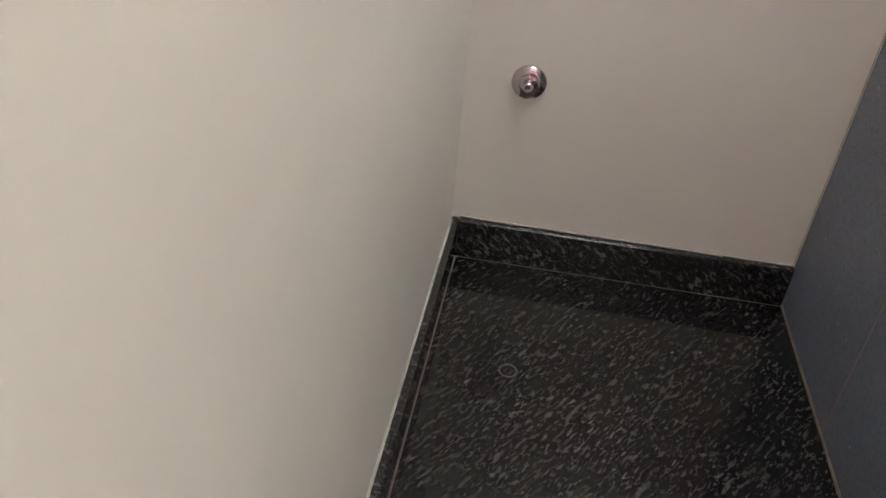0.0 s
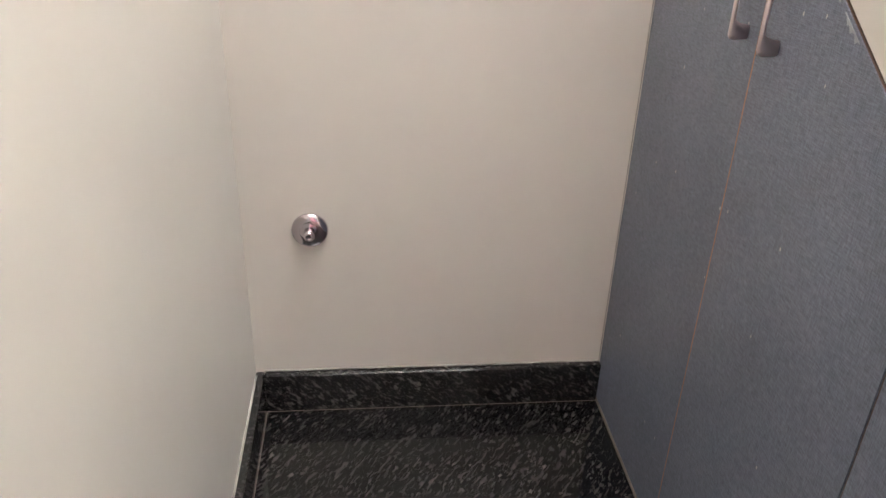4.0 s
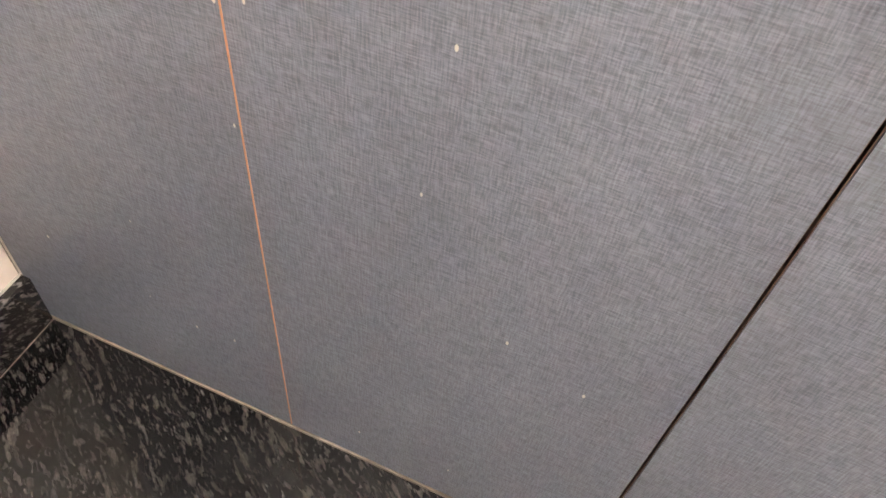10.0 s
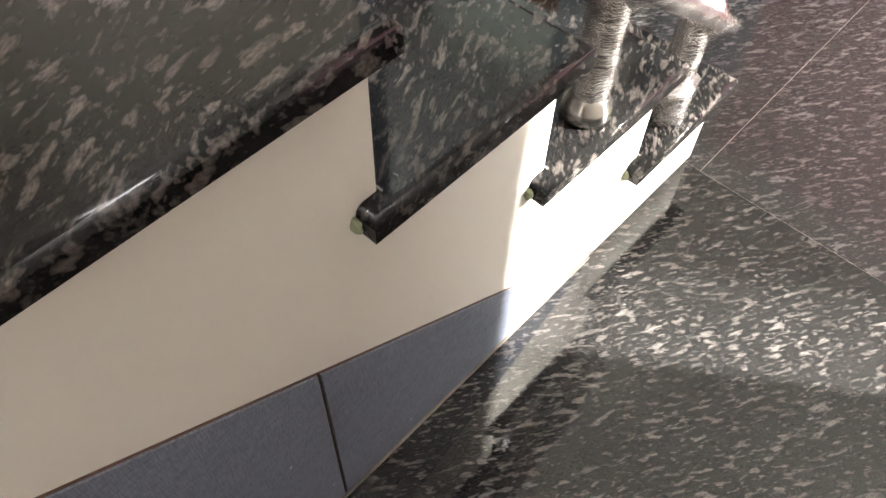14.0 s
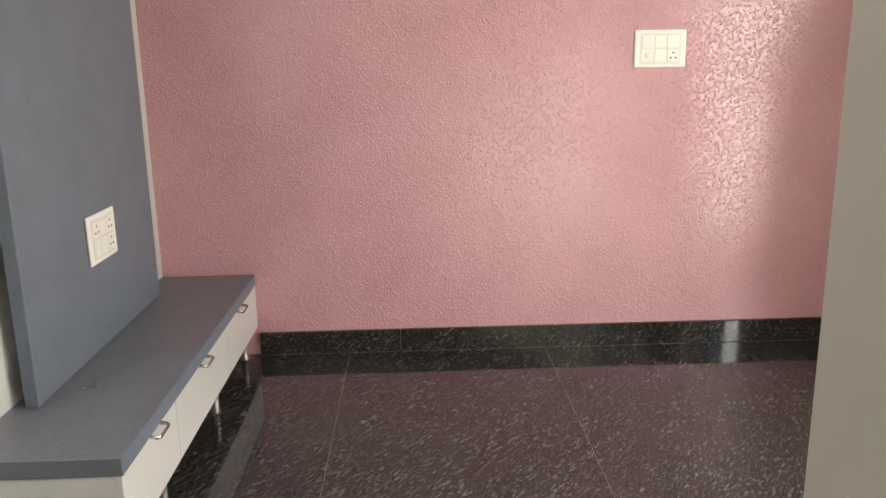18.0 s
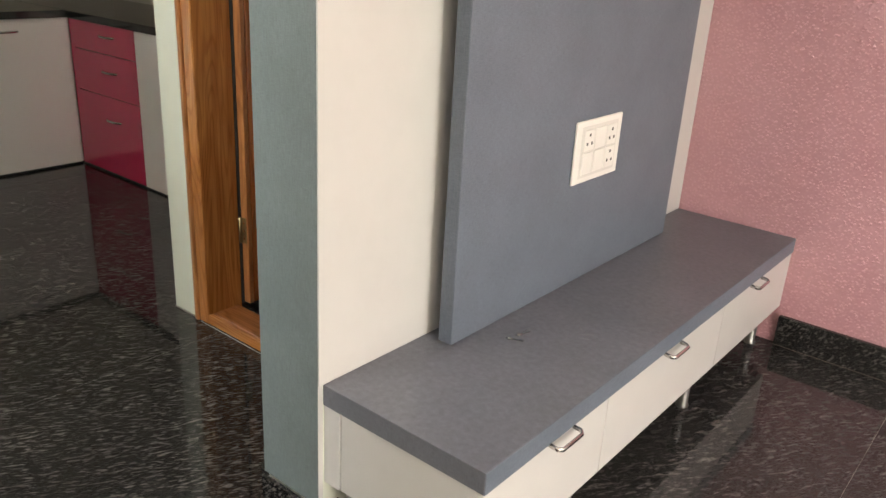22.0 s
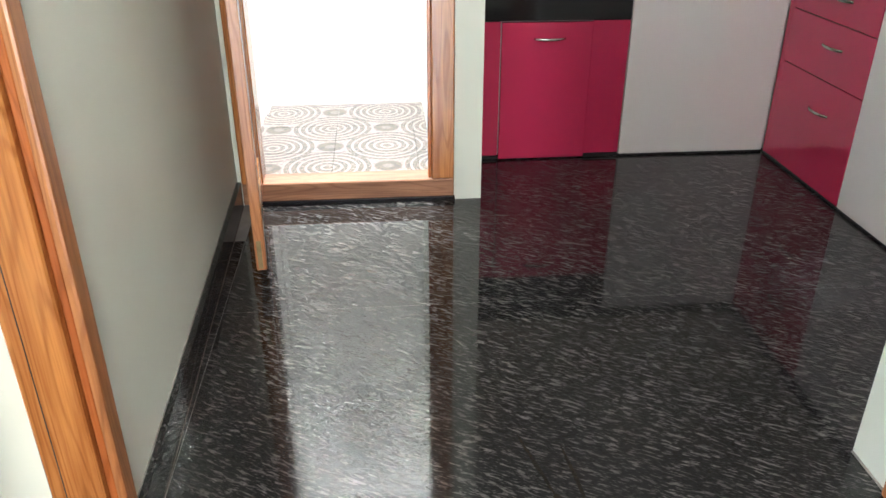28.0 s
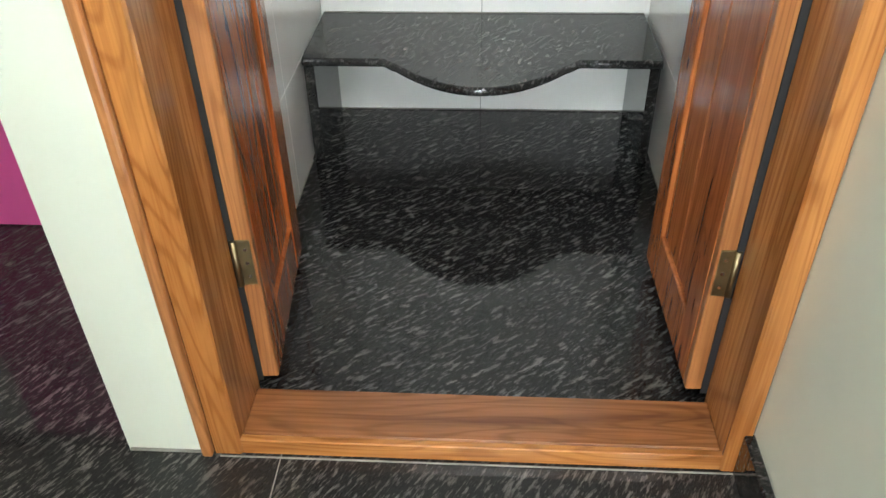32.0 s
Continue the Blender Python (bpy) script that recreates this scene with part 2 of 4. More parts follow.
def pink_texture():
    """Thick glossy pink paint rolled into small uneven beads on a gently wavy ground."""
    m, n, l, b = material("pink_textured_paint")
    vec = coords(n, l)
    warp = noise_node(n, l, vec, 70.0, 2.0)
    add = n.new("ShaderNodeVectorMath")
    add.operation = "MULTIPLY_ADD"
    l.new(warp.outputs["Color"], add.inputs[0])
    add.inputs[1].default_value = (0.012, 0.012, 0.012)
    l.new(vec, add.inputs[2])
    cells = n.new("ShaderNodeTexVoronoi")
    cells.inputs["Scale"].default_value = 84.0
    l.new(add.outputs[0], cells.inputs["Vector"])
    dome = ramp(n, [(0.0, (1, 1, 1)), (0.16, (0.80, 0.80, 0.80)), (0.33, (0.33, 0.33, 0.33)), (0.50, (0.04, 0.04, 0.04)), (0.56, (0, 0, 0))])
    l.new(cells.outputs["Distance"], dome.inputs[0])
    size = ramp(n, [(0.25, (0.12, 0.12, 0.12)), (0.85, (1.5, 1.5, 1.5))])
    l.new(cells.outputs["Color"], size.inputs[0])
    swell = noise_node(n, l, vec, 30.0, 2.0)
    tall = n.new("ShaderNodeMath")
    tall.operation = "MULTIPLY_ADD"
    l.new(dome.outputs[0], tall.inputs[0])
    l.new(size.outputs[0], tall.inputs[1])
    l.new(swell.outputs["Fac"], tall.inputs[2])
    bumped(n, l, b, tall.outputs[0], 1.0, 0.0037)
    cloud = noise_node(n, l, vec, 2.2, 3.0)
    t = ramp(n, [(0.3, (0.530, 0.277, 0.312)), (0.7, (0.59, 0.326, 0.364))])
    l.new(cloud.outputs["Fac"], t.inputs[0])
    # shade between beads put into the colour: tops paler, hollows darker
    pit_shade = ramp(n, [(0.15, (1.03, 1.03, 1.03)), (0.55, (0.93, 0.92, 0.92))])
    l.new(cells.outputs["Distance"], pit_shade.inputs[0])
    l.new(mixed(n, l, 1.0, t.outputs[0], pit_shade.outputs[0], "MULTIPLY"), b.inputs["Base Color"])
    b.inputs["Roughness"].default_value, b.inputs["IOR"].default_value = 0.12, 1.62
    return m


def ring_tile():
    """Printed mosaic: staggered discs of concentric pale rings on brown chips, with small rosettes between."""
    m, n, l, b = material("printed_ring_mosaic_tile")
    vec = coords(n, l)
    def radius(dx, dy, period=0.56):
        c = vec
        for op, val in (("ADD", (dx, dy, 0)), ("MULTIPLY", (1 / period, 1 / period, 0)), ("FRACTION", None), ("SUBTRACT", (0.5, 0.5, 0)), ("MULTIPLY", (period, period, 0)), ("LENGTH", None)):
            v = n.new("ShaderNodeVectorMath")
            v.operation = op
            l.new(c, v.inputs[0])
            if val:
                v.inputs[1].default_value = val
            c = v.outputs["Value"] if op == "LENGTH" else v.outputs[0]
        return c
    def calc(op, a, b_=None):
        q = n.new("ShaderNodeMath")
        q.operation = op
        for sock, v in zip(q.inputs, (a, b_)):
            if isinstance(v, (int, float)):
                sock.default_value = v
            elif v is not None:
                l.new(v, sock)
        return q.outputs[0]
    disc = calc("MINIMUM", radius(0.08, 0.10), radius(0.36, 0.38))
    rose = calc("MINIMUM", radius(0.36, 0.10), radius(0.08, 0.38))
    line = ramp(n, [(0.60, (0, 0, 0)), (0.70, (1, 1, 1)), (0.94, (1, 1, 1)), (1.0, (0, 0, 0))])
    l.new(calc("FRACT", calc("DIVIDE", disc, 0.036)), line.inputs[0])
    inside = ramp(n, [(0.205, (1, 1, 1)), (0.212, (0, 0, 0))])
    l.new(disc, inside.inputs[0])
    petals = ramp(n, [(0.020, (0.5, 0.5, 0.5)), (0.030, (1, 1, 1)), (0.062, (1, 1, 1)), (0.068, (0, 0, 0))])
    l.new(rose, petals.inputs[0])
    chips = n.new("ShaderNodeTexVoronoi")
    chips.inputs["Scale"].default_value = 48.0
    l.new(vec, chips.inputs["Vector"])
    edge = n.new("ShaderNodeTexVoronoi")
    edge.feature = "DISTANCE_TO_EDGE"
    edge.inputs["Scale"].default_value = 48.0
    l.new(vec, edge.inputs["Vector"])
    chip = ramp(n, [(0.2, (0.045, 0.042, 0.041)), (0.5, (0.066, 0.054, 0.043)), (0.8, (0.090, 0.070, 0.053))])
    l.new(chips.outputs["Color"], chip.inputs[0])
    pale = (0.23, 0.21, 0.19)
    rings = mixed(n, l, line.outputs[0], chip.outputs[0], pale)
    crack = ramp(n, [(0.05, (1, 1, 1)), (0.14, (0, 0, 0))])
    l.new(edge.outputs["Distance"], crack.inputs[0])
    rest = mixed(n, l, crack.outputs[0], (0.135, 0.122, 0.114), pale)
    split = ramp(n, [(0.015, (0.8, 0.8, 0.8)), (0.05, (0, 0, 0))])
    l.new(edge.outputs["Distance"], split.inputs[0])
    dashes = mixed(n, l, split.outputs[0], rings, pale)
    col = mixed(n, l, inside.outputs[0], rest, dashes)
    col = mixed(n, l, petals.outputs[0], col, chip.outputs[0])
    l.new(col, b.inputs["Base Color"])
    b.inputs["Roughness"].default_value = 0.45
    return m


def wrap_film():
    m, n, l, b = material("crinkled_plastic_film_on_steel")
    crease = noise_node(n, l, coords(n, l, (1, 1, 3.4), (14, 9, 0)), 75.0, 4.0, 0.6, 0.8)
    bumped(n, l, b, crease.outputs["Fac"], 0.5, 0.004)
    patch = noise_node(n, l, coords(n, l, (1, 1, 1.8)), 26.0, 4.0, 0.6)
    r = ramp(n, [(0.40, (0.56, 0.52, 0.495)), (0.64, (0.78, 0.75, 0.73))])
    l.new(patch.outputs["Fac"], r.inputs[0])
    l.new(r.outputs[0], b.inputs["Base Color"])
    inv = ramp(n, [(0.40, (1.0, 1.0, 1.0)), (0.66, (0.86, 0.86, 0.86))])
    l.new(patch.outputs["Fac"], inv.inputs[0])
    l.new(inv.outputs[0], b.inputs["Metallic"])
    b.inputs["Roughness"].default_value = 0.15
    b.inputs["Coat Weight"].default_value, b.inputs["Coat Roughness"].default_value = 0.6, 0.08
    return m


GRANITE = granite("speckled_black_granite", (0, 0, -56), ground=(0.008, 0.034))
# same stone, passage shade put into its tone; stair foot darkened less for sun
GRANITE_SHADED = granite("shade_darkened_granite", (0, 0, -56), scales=(38, 115, 80), pale=(0.034, 0.031, 0.028), bright=(0.082, 0.074, 0.068), ground=(0.002, 0.008), ior=1.42)
GRANITE_FOOT = granite("part_darkened_stair_foot_granite", (0, 0, -56), scales=(34, 105, 75), pale=(0.062, 0.056, 0.052), bright=(0.16, 0.147, 0.138), ground=(0.004, 0.016))
GRANITE_TURNED = granite("speckled_black_granite_lengthwise", (0, 0, -60), scales=(26, 112, 76), pale=(0.098, 0.090, 0.083), bright=(0.20, 0.185, 0.172), ground=(0.006, 0.026), ior=1.45)
GRANITE_PRAYER = granite("speckled_black_granite_prayer_room", (0, 0, -40), scales=(28, 95, 68), pale=(0.088, 0.082, 0.078), bright=(0.19, 0.178, 0.170), ior=1.42)
GRANITE_BENCH = granite("speckled_black_granite_bench", (0, 0, -60), 0.08, (40, 130, 90))
GRANITE_STAIR = granite("speckled_black_granite_stair", (14, 10, 62), 0.05, (27, 84, 60), (0.060, 0.050, 0.045), (0.13, 0.114, 0.104), (0.003, 0.011), ior=1.30, drift=0.06)
GRANITE_UPRIGHT = granite("speckled_black_granite_upright", (35, 40, 20), 0.06, (50, 140, 100))
GRANITE_PLAIN = plain("plain_black_granite", (0.012, 0.012, 0.013), 0.08)
GROUT = plain("pale_joint_filler", (0.27, 0.25, 0.23), 0.8, grime=0.3)
CREAM = paint("cream_emulsion_paint", (0.62, 0.588, 0.535), 0.42)
PALE_GREEN = paint("pale_green_cream_paint", (0.705, 0.735, 0.635), 0.42)
WHITE_WALL = paint("white_lime_wash", (0.88, 0.88, 0.86), 0.7, 0.12)
WHITE_CEIL = paint("white_ceiling_paint", (0.80, 0.79, 0.76), 0.7)
KITCHEN_WALL = paint("beige_kitchen_wall_tile", (0.42, 0.375, 0.31), 0.3)
PINK = pink_texture()
LAM_DARK = laminate("slate_linen_laminate", (0.088, 0.100, 0.132), (0.205, 0.226, 0.285))
LAM_BLUE = laminate("blue_grey_linen_laminate", (0.108, 0.131, 0.168), (0.158, 0.186, 0.230), specks=False, weave=2.0)
LAM_TEAL = laminate("teal_grey_linen_laminate", (0.134, 0.164, 0.168), (0.188, 0.223, 0.228), specks=False, weave=2.0)
LAM_GREY = laminate("grey_linen_worktop_laminate", (0.122, 0.126, 0.148), (0.176, 0.181, 0.208), 0.36, specks=False)
LAM_WHITE = plain("white_laminate", (0.60, 0.583, 0.56), 0.30, grime=0.03)
EDGE = plain("copper_brown_edge_band", (0.60, 0.26, 0.14), 0.5, grime=0.25)
EDGE_DARK = plain("dark_board_edge", (0.10, 0.058, 0.036), 0.7, grime=0.4)
RED = plain("glossy_crimson_laminate", (0.48, 0.029, 0.085), 0.12, coat=0.5)
MAGENTA = plain("glossy_magenta_laminate", (0.72, 0.105, 0.35), 0.14, coat=0.5)
OFFWHITE = plain("glossy_off_white_laminate", (0.76, 0.735, 0.69), 0.16, coat=0.4)
TEAK_Z, TEAK_X, TEAK_Y = wood("teak_upright", "z"), wood("teak_crosswise", "x"), wood("teak_lengthwise", "y")
TEAK_RED = wood("polished_red_teak", "z", (0.30, 0.082, 0.022), (0.47, 0.150, 0.042), 0.26)
TEAK_SILL = wood("teak_sill", "x", (0.13, 0.042, 0.014), (0.31, 0.118, 0.040), 0.2)
TEAK_PALE = wood("pale_weathered_teak", "y", (0.20, 0.088, 0.042), (0.36, 0.175, 0.092), 0.4)
TEAK_RAW = wood("raw_teak_edge", "z", (0.30, 0.110, 0.036), (0.48, 0.205, 0.072), 0.35)
STEEL = plain("brushed_steel", (0.62, 0.60, 0.57), 0.22, 1.0, grime=0.1)
CHROME = plain("polished_chrome", (0.52, 0.47, 0.50), 0.10, 1.0)
SATIN = plain("rosy_satin_chrome", (0.78, 0.66, 0.655), 0.30, 1.0)
BRASS = plain("tarnished_brass_hinge", (0.30, 0.24, 0.13), 0.4, 1.0, grime=0.4)
FILM = wrap_film()
# steel darkened in its colour for the shade under the unit
SHADED_STEEL = plain("dull_shaded_steel", (0.34, 0.33, 0.32), 0.42, 1.0, grime=0.3)
ROSE_STEEL = plain("rosy_brushed_steel", (0.66, 0.50, 0.47), 0.25, 0.9, grime=0.15)
SWITCH = plain("white_switch_plastic", (0.80, 0.78, 0.73), 0.3)
SWITCH_GAP = plain("shadowed_switch_gap", (0.69, 0.67, 0.625), 0.5)
SWITCH_DARK = plain("dark_socket_hole", (0.03, 0.03, 0.03), 0.6)
TILE = plain("glossy_white_wall_tile", (0.83, 0.82, 0.79), 0.10, coat=0.3, grime=0.03)
RING = ring_tile()
BLACK = plain("matt_black", (0.012, 0.012, 0.012), 0.7)
FILLER = plain("white_putty_smear", (0.48, 0.50, 0.53), 0.6, grime=0.45)
MORTAR = plain("greenish_mortar", (0.30, 0.31, 0.20), 0.9, grime=0.4)
SEAM = plain("brown_edge_band", (0.12, 0.062, 0.037), 0.6, grime=0.4)
STRIP = plain("dusty_brown_strip", (0.20, 0.165, 0.13), 0.8, grime=0.5)
CAULK = plain("pale_caulk", (0.36, 0.34, 0.30), 0.8, grime=0.5)
SCUFF = plain("dull_brown_scuff", (0.034, 0.027, 0.019), 0.16, grime=0.5)
DUST = plain("pale_dust_smear", (0.24, 0.24, 0.26), 0.7, grime=0.3)
GRASS = plain("garden_green", (0.10, 0.16, 0.05), 0.9, grime=0.4)

# ---------- mesh helpers ----------
def put_mesh(name, bm, mat, parent=None):
    me = bpy.data.meshes.new(name)
    bm.to_mesh(me)
    bm.free()
    for x in mat if isinstance(mat, (list, tuple)) else (mat,):
        me.materials.append(x)
    ob = new(name, me)
    ob.parent = parent
    return ob


def part(name, bm, mat, parent, label=""):
    ob = put_mesh(name, bm, mat, parent)
    return tagged(ob, label) if label else ob


def thing(name, label, category, group="", kind=""):
    return tagged(new(name), label, category, group, kind)


def solid(name, bm, mat, label, category, kind=""):
    return tagged(put_mesh(name, bm, mat), label, category, "", kind)


def box(x0, y0, z0, x1, y1, z1, bevel=0.0, bm=None, segs=1):
    own = bm is None or bevel
    b = bmesh.new() if own else bm
    vs = [b.verts.new((x, y, z)) for x in (x0, x1) for y in (y0, y1) for z in (z0, z1)]
    for f in ((0, 1, 3, 2), (4, 6, 7, 5), (0, 4, 5, 1), (2, 3, 7, 6), (0, 2, 6, 4), (1, 5, 7, 3)):
        b.faces.new([vs[i] for i in f])
    if bevel:
        bmesh.ops.bevel(b, geom=b.edges[:], offset=bevel, segments=segs, affect="EDGES", profile=0.6)
    if own and bm is not None:
        me = bpy.data.meshes.new("tmp")
        b.to_mesh(me)
        b.free()
        bm.from_mesh(me)
        bpy.data.meshes.remove(me)
        return bm
    return b


def prism(points, axis, a, b, bevel=0.0, bm=None):
    """A closed outline pushed from a to b along an axis; points are (u, v) in the other two axes, in order."""
    bm = bm or bmesh.new()
    def at(u, v, w):
        return {"x": (w, u, v), "y": (u, w, v), "z": (u, v, w)}[axis]
    lo, hi = [bm.verts.new(at(u, v, a)) for u, v in points], [bm.verts.new(at(u, v, b)) for u, v in points]
    k = len(points)
    bm.faces.new(lo), bm.faces.new(hi[::-1])
    for i in range(k):
        bm.faces.new((lo[i], hi[i], hi[(i + 1) % k], lo[(i + 1) % k]))
    bmesh.ops.recalc_face_normals(bm, faces=bm.faces[:])
    if bevel:
        bmesh.ops.bevel(bm, geom=bm.edges[:], offset=bevel, segments=1, affect="EDGES")
    return bm


def tube(pts, rx, ry=None, seg=12, bm=None, wrinkle=0.0, flat_up=Vector((0, 0, 1))):
    """A tube of elliptic section along points."""
    bm = bm or bmesh.new()
    pts = [Vector(p) for p in pts]
    ry = ry or rx
    rings = []
    for i, p in enumerate(pts):
        d = (pts[min(i + 1, len(pts) - 1)] - pts[max(i - 1, 0)]).normalized()
        up = flat_up if abs(d.dot(flat_up)) < 0.95 else Vector((1, 0, 0))
        u = d.cross(up).normalized()
        v = u.cross(d)
        ring = []
        for k in range(seg):
            a = 2 * math.pi * k / seg
            g = 1 + (wrinkle * noise.noise(p * 45 + Vector((math.cos(a), math.sin(a), 0)) * 1.7) if wrinkle else 0)
            ring.append(bm.verts.new(p + u * math.cos(a) * rx * g + v * math.sin(a) * ry * g))
        rings.append(ring)
    for r0, r1 in zip(rings, rings[1:]):
        for k in range(seg):
            f = bm.faces.new((r0[k], r0[(k + 1) % seg], r1[(k + 1) % seg], r1[k]))
            f.smooth = True
    bm.faces.new(rings[0][::-1]), bm.faces.new(rings[-1])
    bmesh.ops.recalc_face_normals(bm, faces=bm.faces[:])
    return bm


def lathe(profile, centre, seg=28, axis="z"):
    bm = bmesh.new()
    rings = []
    for r, h in profile:
        ring = []
        for k in range(seg):
            a = 2 * math.pi * k / seg
            o = {"z": (r * math.cos(a), r * math.sin(a), h), "y": (r * math.cos(a), h, r * math.sin(a)), "x": (h, r * math.cos(a), r * math.sin(a))}[axis]
            ring.append(bm.verts.new(Vector(centre) + Vector(o)))
        rings.append(ring)
    for r0, r1 in zip(rings, rings[1:]):
        for k in range(seg):
            f = bm.faces.new((r0[k], r0[(k + 1) % seg], r1[(k + 1) % seg], r1[k]))
            f.smooth = True
    bm.faces.new(rings[0]), bm.faces.new(rings[-1])
    bmesh.ops.recalc_face_normals(bm, faces=bm.faces[:])
    return bm


def spread(a, b, n):
    a, b = Vector(a), Vector(b)
    return [a.lerp(b, i / n) for i in range(n + 1)]


# ---------- plan ----------
W = 0.845            # passage width, cupboard face at x = 0
Y_WEND = 2.700       # end of the passage's outer wall
Y_PINK = 5.797
X_TV, X_TVB, Y_TV = -0.890, -1.090, 3.895
X_ST = -0.885        # stair's inner wall
Y_PIL = 2.73
Y_COR = 2.69         # corridor's wall
Y_BED = 2.387
X_JAMB = -2.02
X_DOOR = -3.87
X_KIT, Y_KIT = -4.317, 5.073
Y_POOJA, X_PC = 4.362, -2.239
H = 2.95
WALLS = {}


def wall(name, boxes, mat, label):
    bm = bmesh.new()
    for b in boxes:
        box(*b, bm=bm)
    WALLS[name] = solid(name, bm, mat, label, "wall", "structure")


wall("wall_passage_end", [(-1.09, -0.15, 0, W, 0, H)], CREAM, "smooth cream painted wall at the passage end")
WALLS["wall_passage_side"] = solid("wall_passage_side", prism([(W, -0.15), (W + 0.15, -0.15), (W + 0.15, Y_WEND), (W - 0.030, Y_WEND), (W, 1.30)], "z", 0, H), CREAM, "smooth cream painted passage wall", "wall", "structure")
wall("wall_living_south", [(W + 0.15, Y_WEND - 0.15, 0, 2.70, Y_WEND, H)], CREAM, "cream painted living room wall")
wall("wall_living_east", [(2.70, 2.565, 0, 2.88, 3.15, H), (2.70, 3.15, 2.05, 2.88, 4.30, H),
                          (2.70, 4.30, 0, 2.88, 4.75, 1.50), (2.70, 4.30, 2.05, 2.88, 4.75, H), (2.70, 4.75, 0, 2.88, 5.95, H)], CREAM, "cream wall with entrance opening and window")
wall("wall_pink", [(X_TVB, Y_PINK, 0, 2.70, 5.95, H)], PINK, "pink wall with glossy pebbled texture paint")
wall("wall_tv", [(X_TVB, Y_TV, 0, X_TV, Y_PINK, H)], PALE_GREEN, "pale partition wall behind the television unit")
wall("wall_stair", [(X_TVB, 0, 0, X_ST, Y_PIL - 0.012, H)], CREAM, "cream wall beside the staircase")
COR = lambda x: Y_COR - 0.030 * (X_JAMB - x)       # the corridor wall runs slightly askew
WALLS["wall_corridor"] = solid("wall_corridor", prism([(X_DOOR - 0.12, Y_BED), (X_JAMB - 0.022, Y_BED), (X_JAMB - 0.022, Y_COR), (X_DOOR - 0.12, COR(X_DOOR - 0.12))], "z", 0, H), PALE_GREEN, "pale green cream corridor wall beside the bedroom doorway", "wall", "structure")
wall("wall_bedroom_reveal", [(X_JAMB - 0.0215, Y_BED, 0, X_JAMB - 0.012, 2.60, 2.16)], PALE_GREEN, "pale green cream doorway reveal")
wall("wall_bedroom_lintel", [(X_JAMB - 0.0215, Y_BED, 2.16, X_TVB, Y_COR, 2.25)], PALE_GREEN, "pale green cream lintel over the bedroom door")
# unseen opening below this strip, added to let the fill lamp through
wall("wall_bedroom_added_transom_head", [(X_JAMB - 0.0215, Y_BED, 2.82, X_TVB, Y_COR, H)], PALE_GREEN, "pale green cream strip over the added transom opening")
wall("wall_utility_door", [(X_DOOR - 0.12, 2.640, 0, X_DOOR, 2.656, H), (X_DOOR - 0.12, 3.528, 0, X_DOOR, 3.641, H), (X_DOOR - 0.12, 2.655, 2.12, X_DOOR, 3.528, H)], PALE_GREEN, "pale cream wall around the utility door")
wall("wall_kitchen_partition", [(-5.28, 3.475, 0, X_DOOR - 0.12, 3.641, H)], PALE_GREEN, "pale wall between kitchen and utility")
wall("wall_kitchen_west", [(-5.08, 3.641, 0, -4.93, 5.84, H)], KITCHEN_WALL, "beige tiled kitchen wall behind the counter")
wall("wall_kitchen_north", [(-4.93, 5.69, 0, X_PC, 5.84, H)], KITCHEN_WALL, "beige tiled kitchen wall behind the counter")
wall("wall_pooja_side", [(X_PC, Y_POOJA + 0.13, 0, -2.09, 5.84, H)], PALE_GREEN, "pale green cream wall beside the prayer room")
wall("wall_pooja_front", [(X_PC, Y_POOJA, 0, -2.092, Y_POOJA + 0.13, H), (-2.092, Y_POOJA, 2.12, X_TVB, Y_POOJA + 0.13, H)], PALE_GREEN, "pale green cream wall around the prayer room door")
wall("wall_pooja_back", [(-2.09, 5.755, 0, X_TVB, 5.84, H)], CREAM, "wall behind the prayer room")
wall("wall_bedroom_far", [(-3.69, -0.75, 0, -3.54, Y_BED, H)], PALE_GREEN, "pale green cream bedroom wall")
wall("wall_bedroom_south", [(-3.54, -0.75, 0, -1.09, -0.60, 0.95), (-3.54, -0.75, 2.15, -1.09, -0.60, H), (-3.54, -0.75, 0.95, -2.55, -0.60, 2.15), (-1.25, -0.75, 0.95, -1.09, -0.60, 2.15)], PALE_GREEN, "pale green cream bedroom wall with window")
wall("wall_bedroom_east", [(-1.09, -0.75, 0, -0.95, -0.15, H)], PALE_GREEN, "pale bedroom wall return")
# upper walls are unseen, carried up to even out the court lamp's light
wall("wall_utility", [(-5.43, 2.45, -0.02, -5.28, 3.641, 6.4), (-5.28, 2.45, -0.02, X_DOOR - 0.12, 2.60, 6.4), (-5.28, 2.60, -0.02, -5.118, 2.615, 6.4), (-5.28, 3.475, H + 0.001, X_DOOR - 0.12, 3.641, 6.4), (X_DOOR - 0.12, 2.45, H + 0.121, X_DOOR, 3.641, 6.4)], WHITE_WALL, "bright white lime washed utility court wall")

bm = bmesh.new()
box(X_TVB, 2.35, H, 2.88, 5.95, H + 0.12, bm=bm)
box(-3.99, -0.75, H, X_TVB, 3.641, H + 0.12, bm=bm)
box(-5.08, 3.641, H, X_TVB, 5.95, H + 0.12, bm=bm)
# unseen shaft and roof opening, made up for the stairwell fill lamp
for b in ((X_TVB, -0.15, H + 0.0, X_ST, 2.35, 4.6), (W, -0.15, H, W + 0.15, 2.35, 4.6), (X_ST, -0.15, H, W, 0.0, 4.6), (X_ST, 2.351, H + 0.121, W, 2.47, 4.6)):
    box(*b, bm=bm)
box(X_TVB, -0.15, 4.601, W + 0.15, 0.25, 4.72, bm=bm)
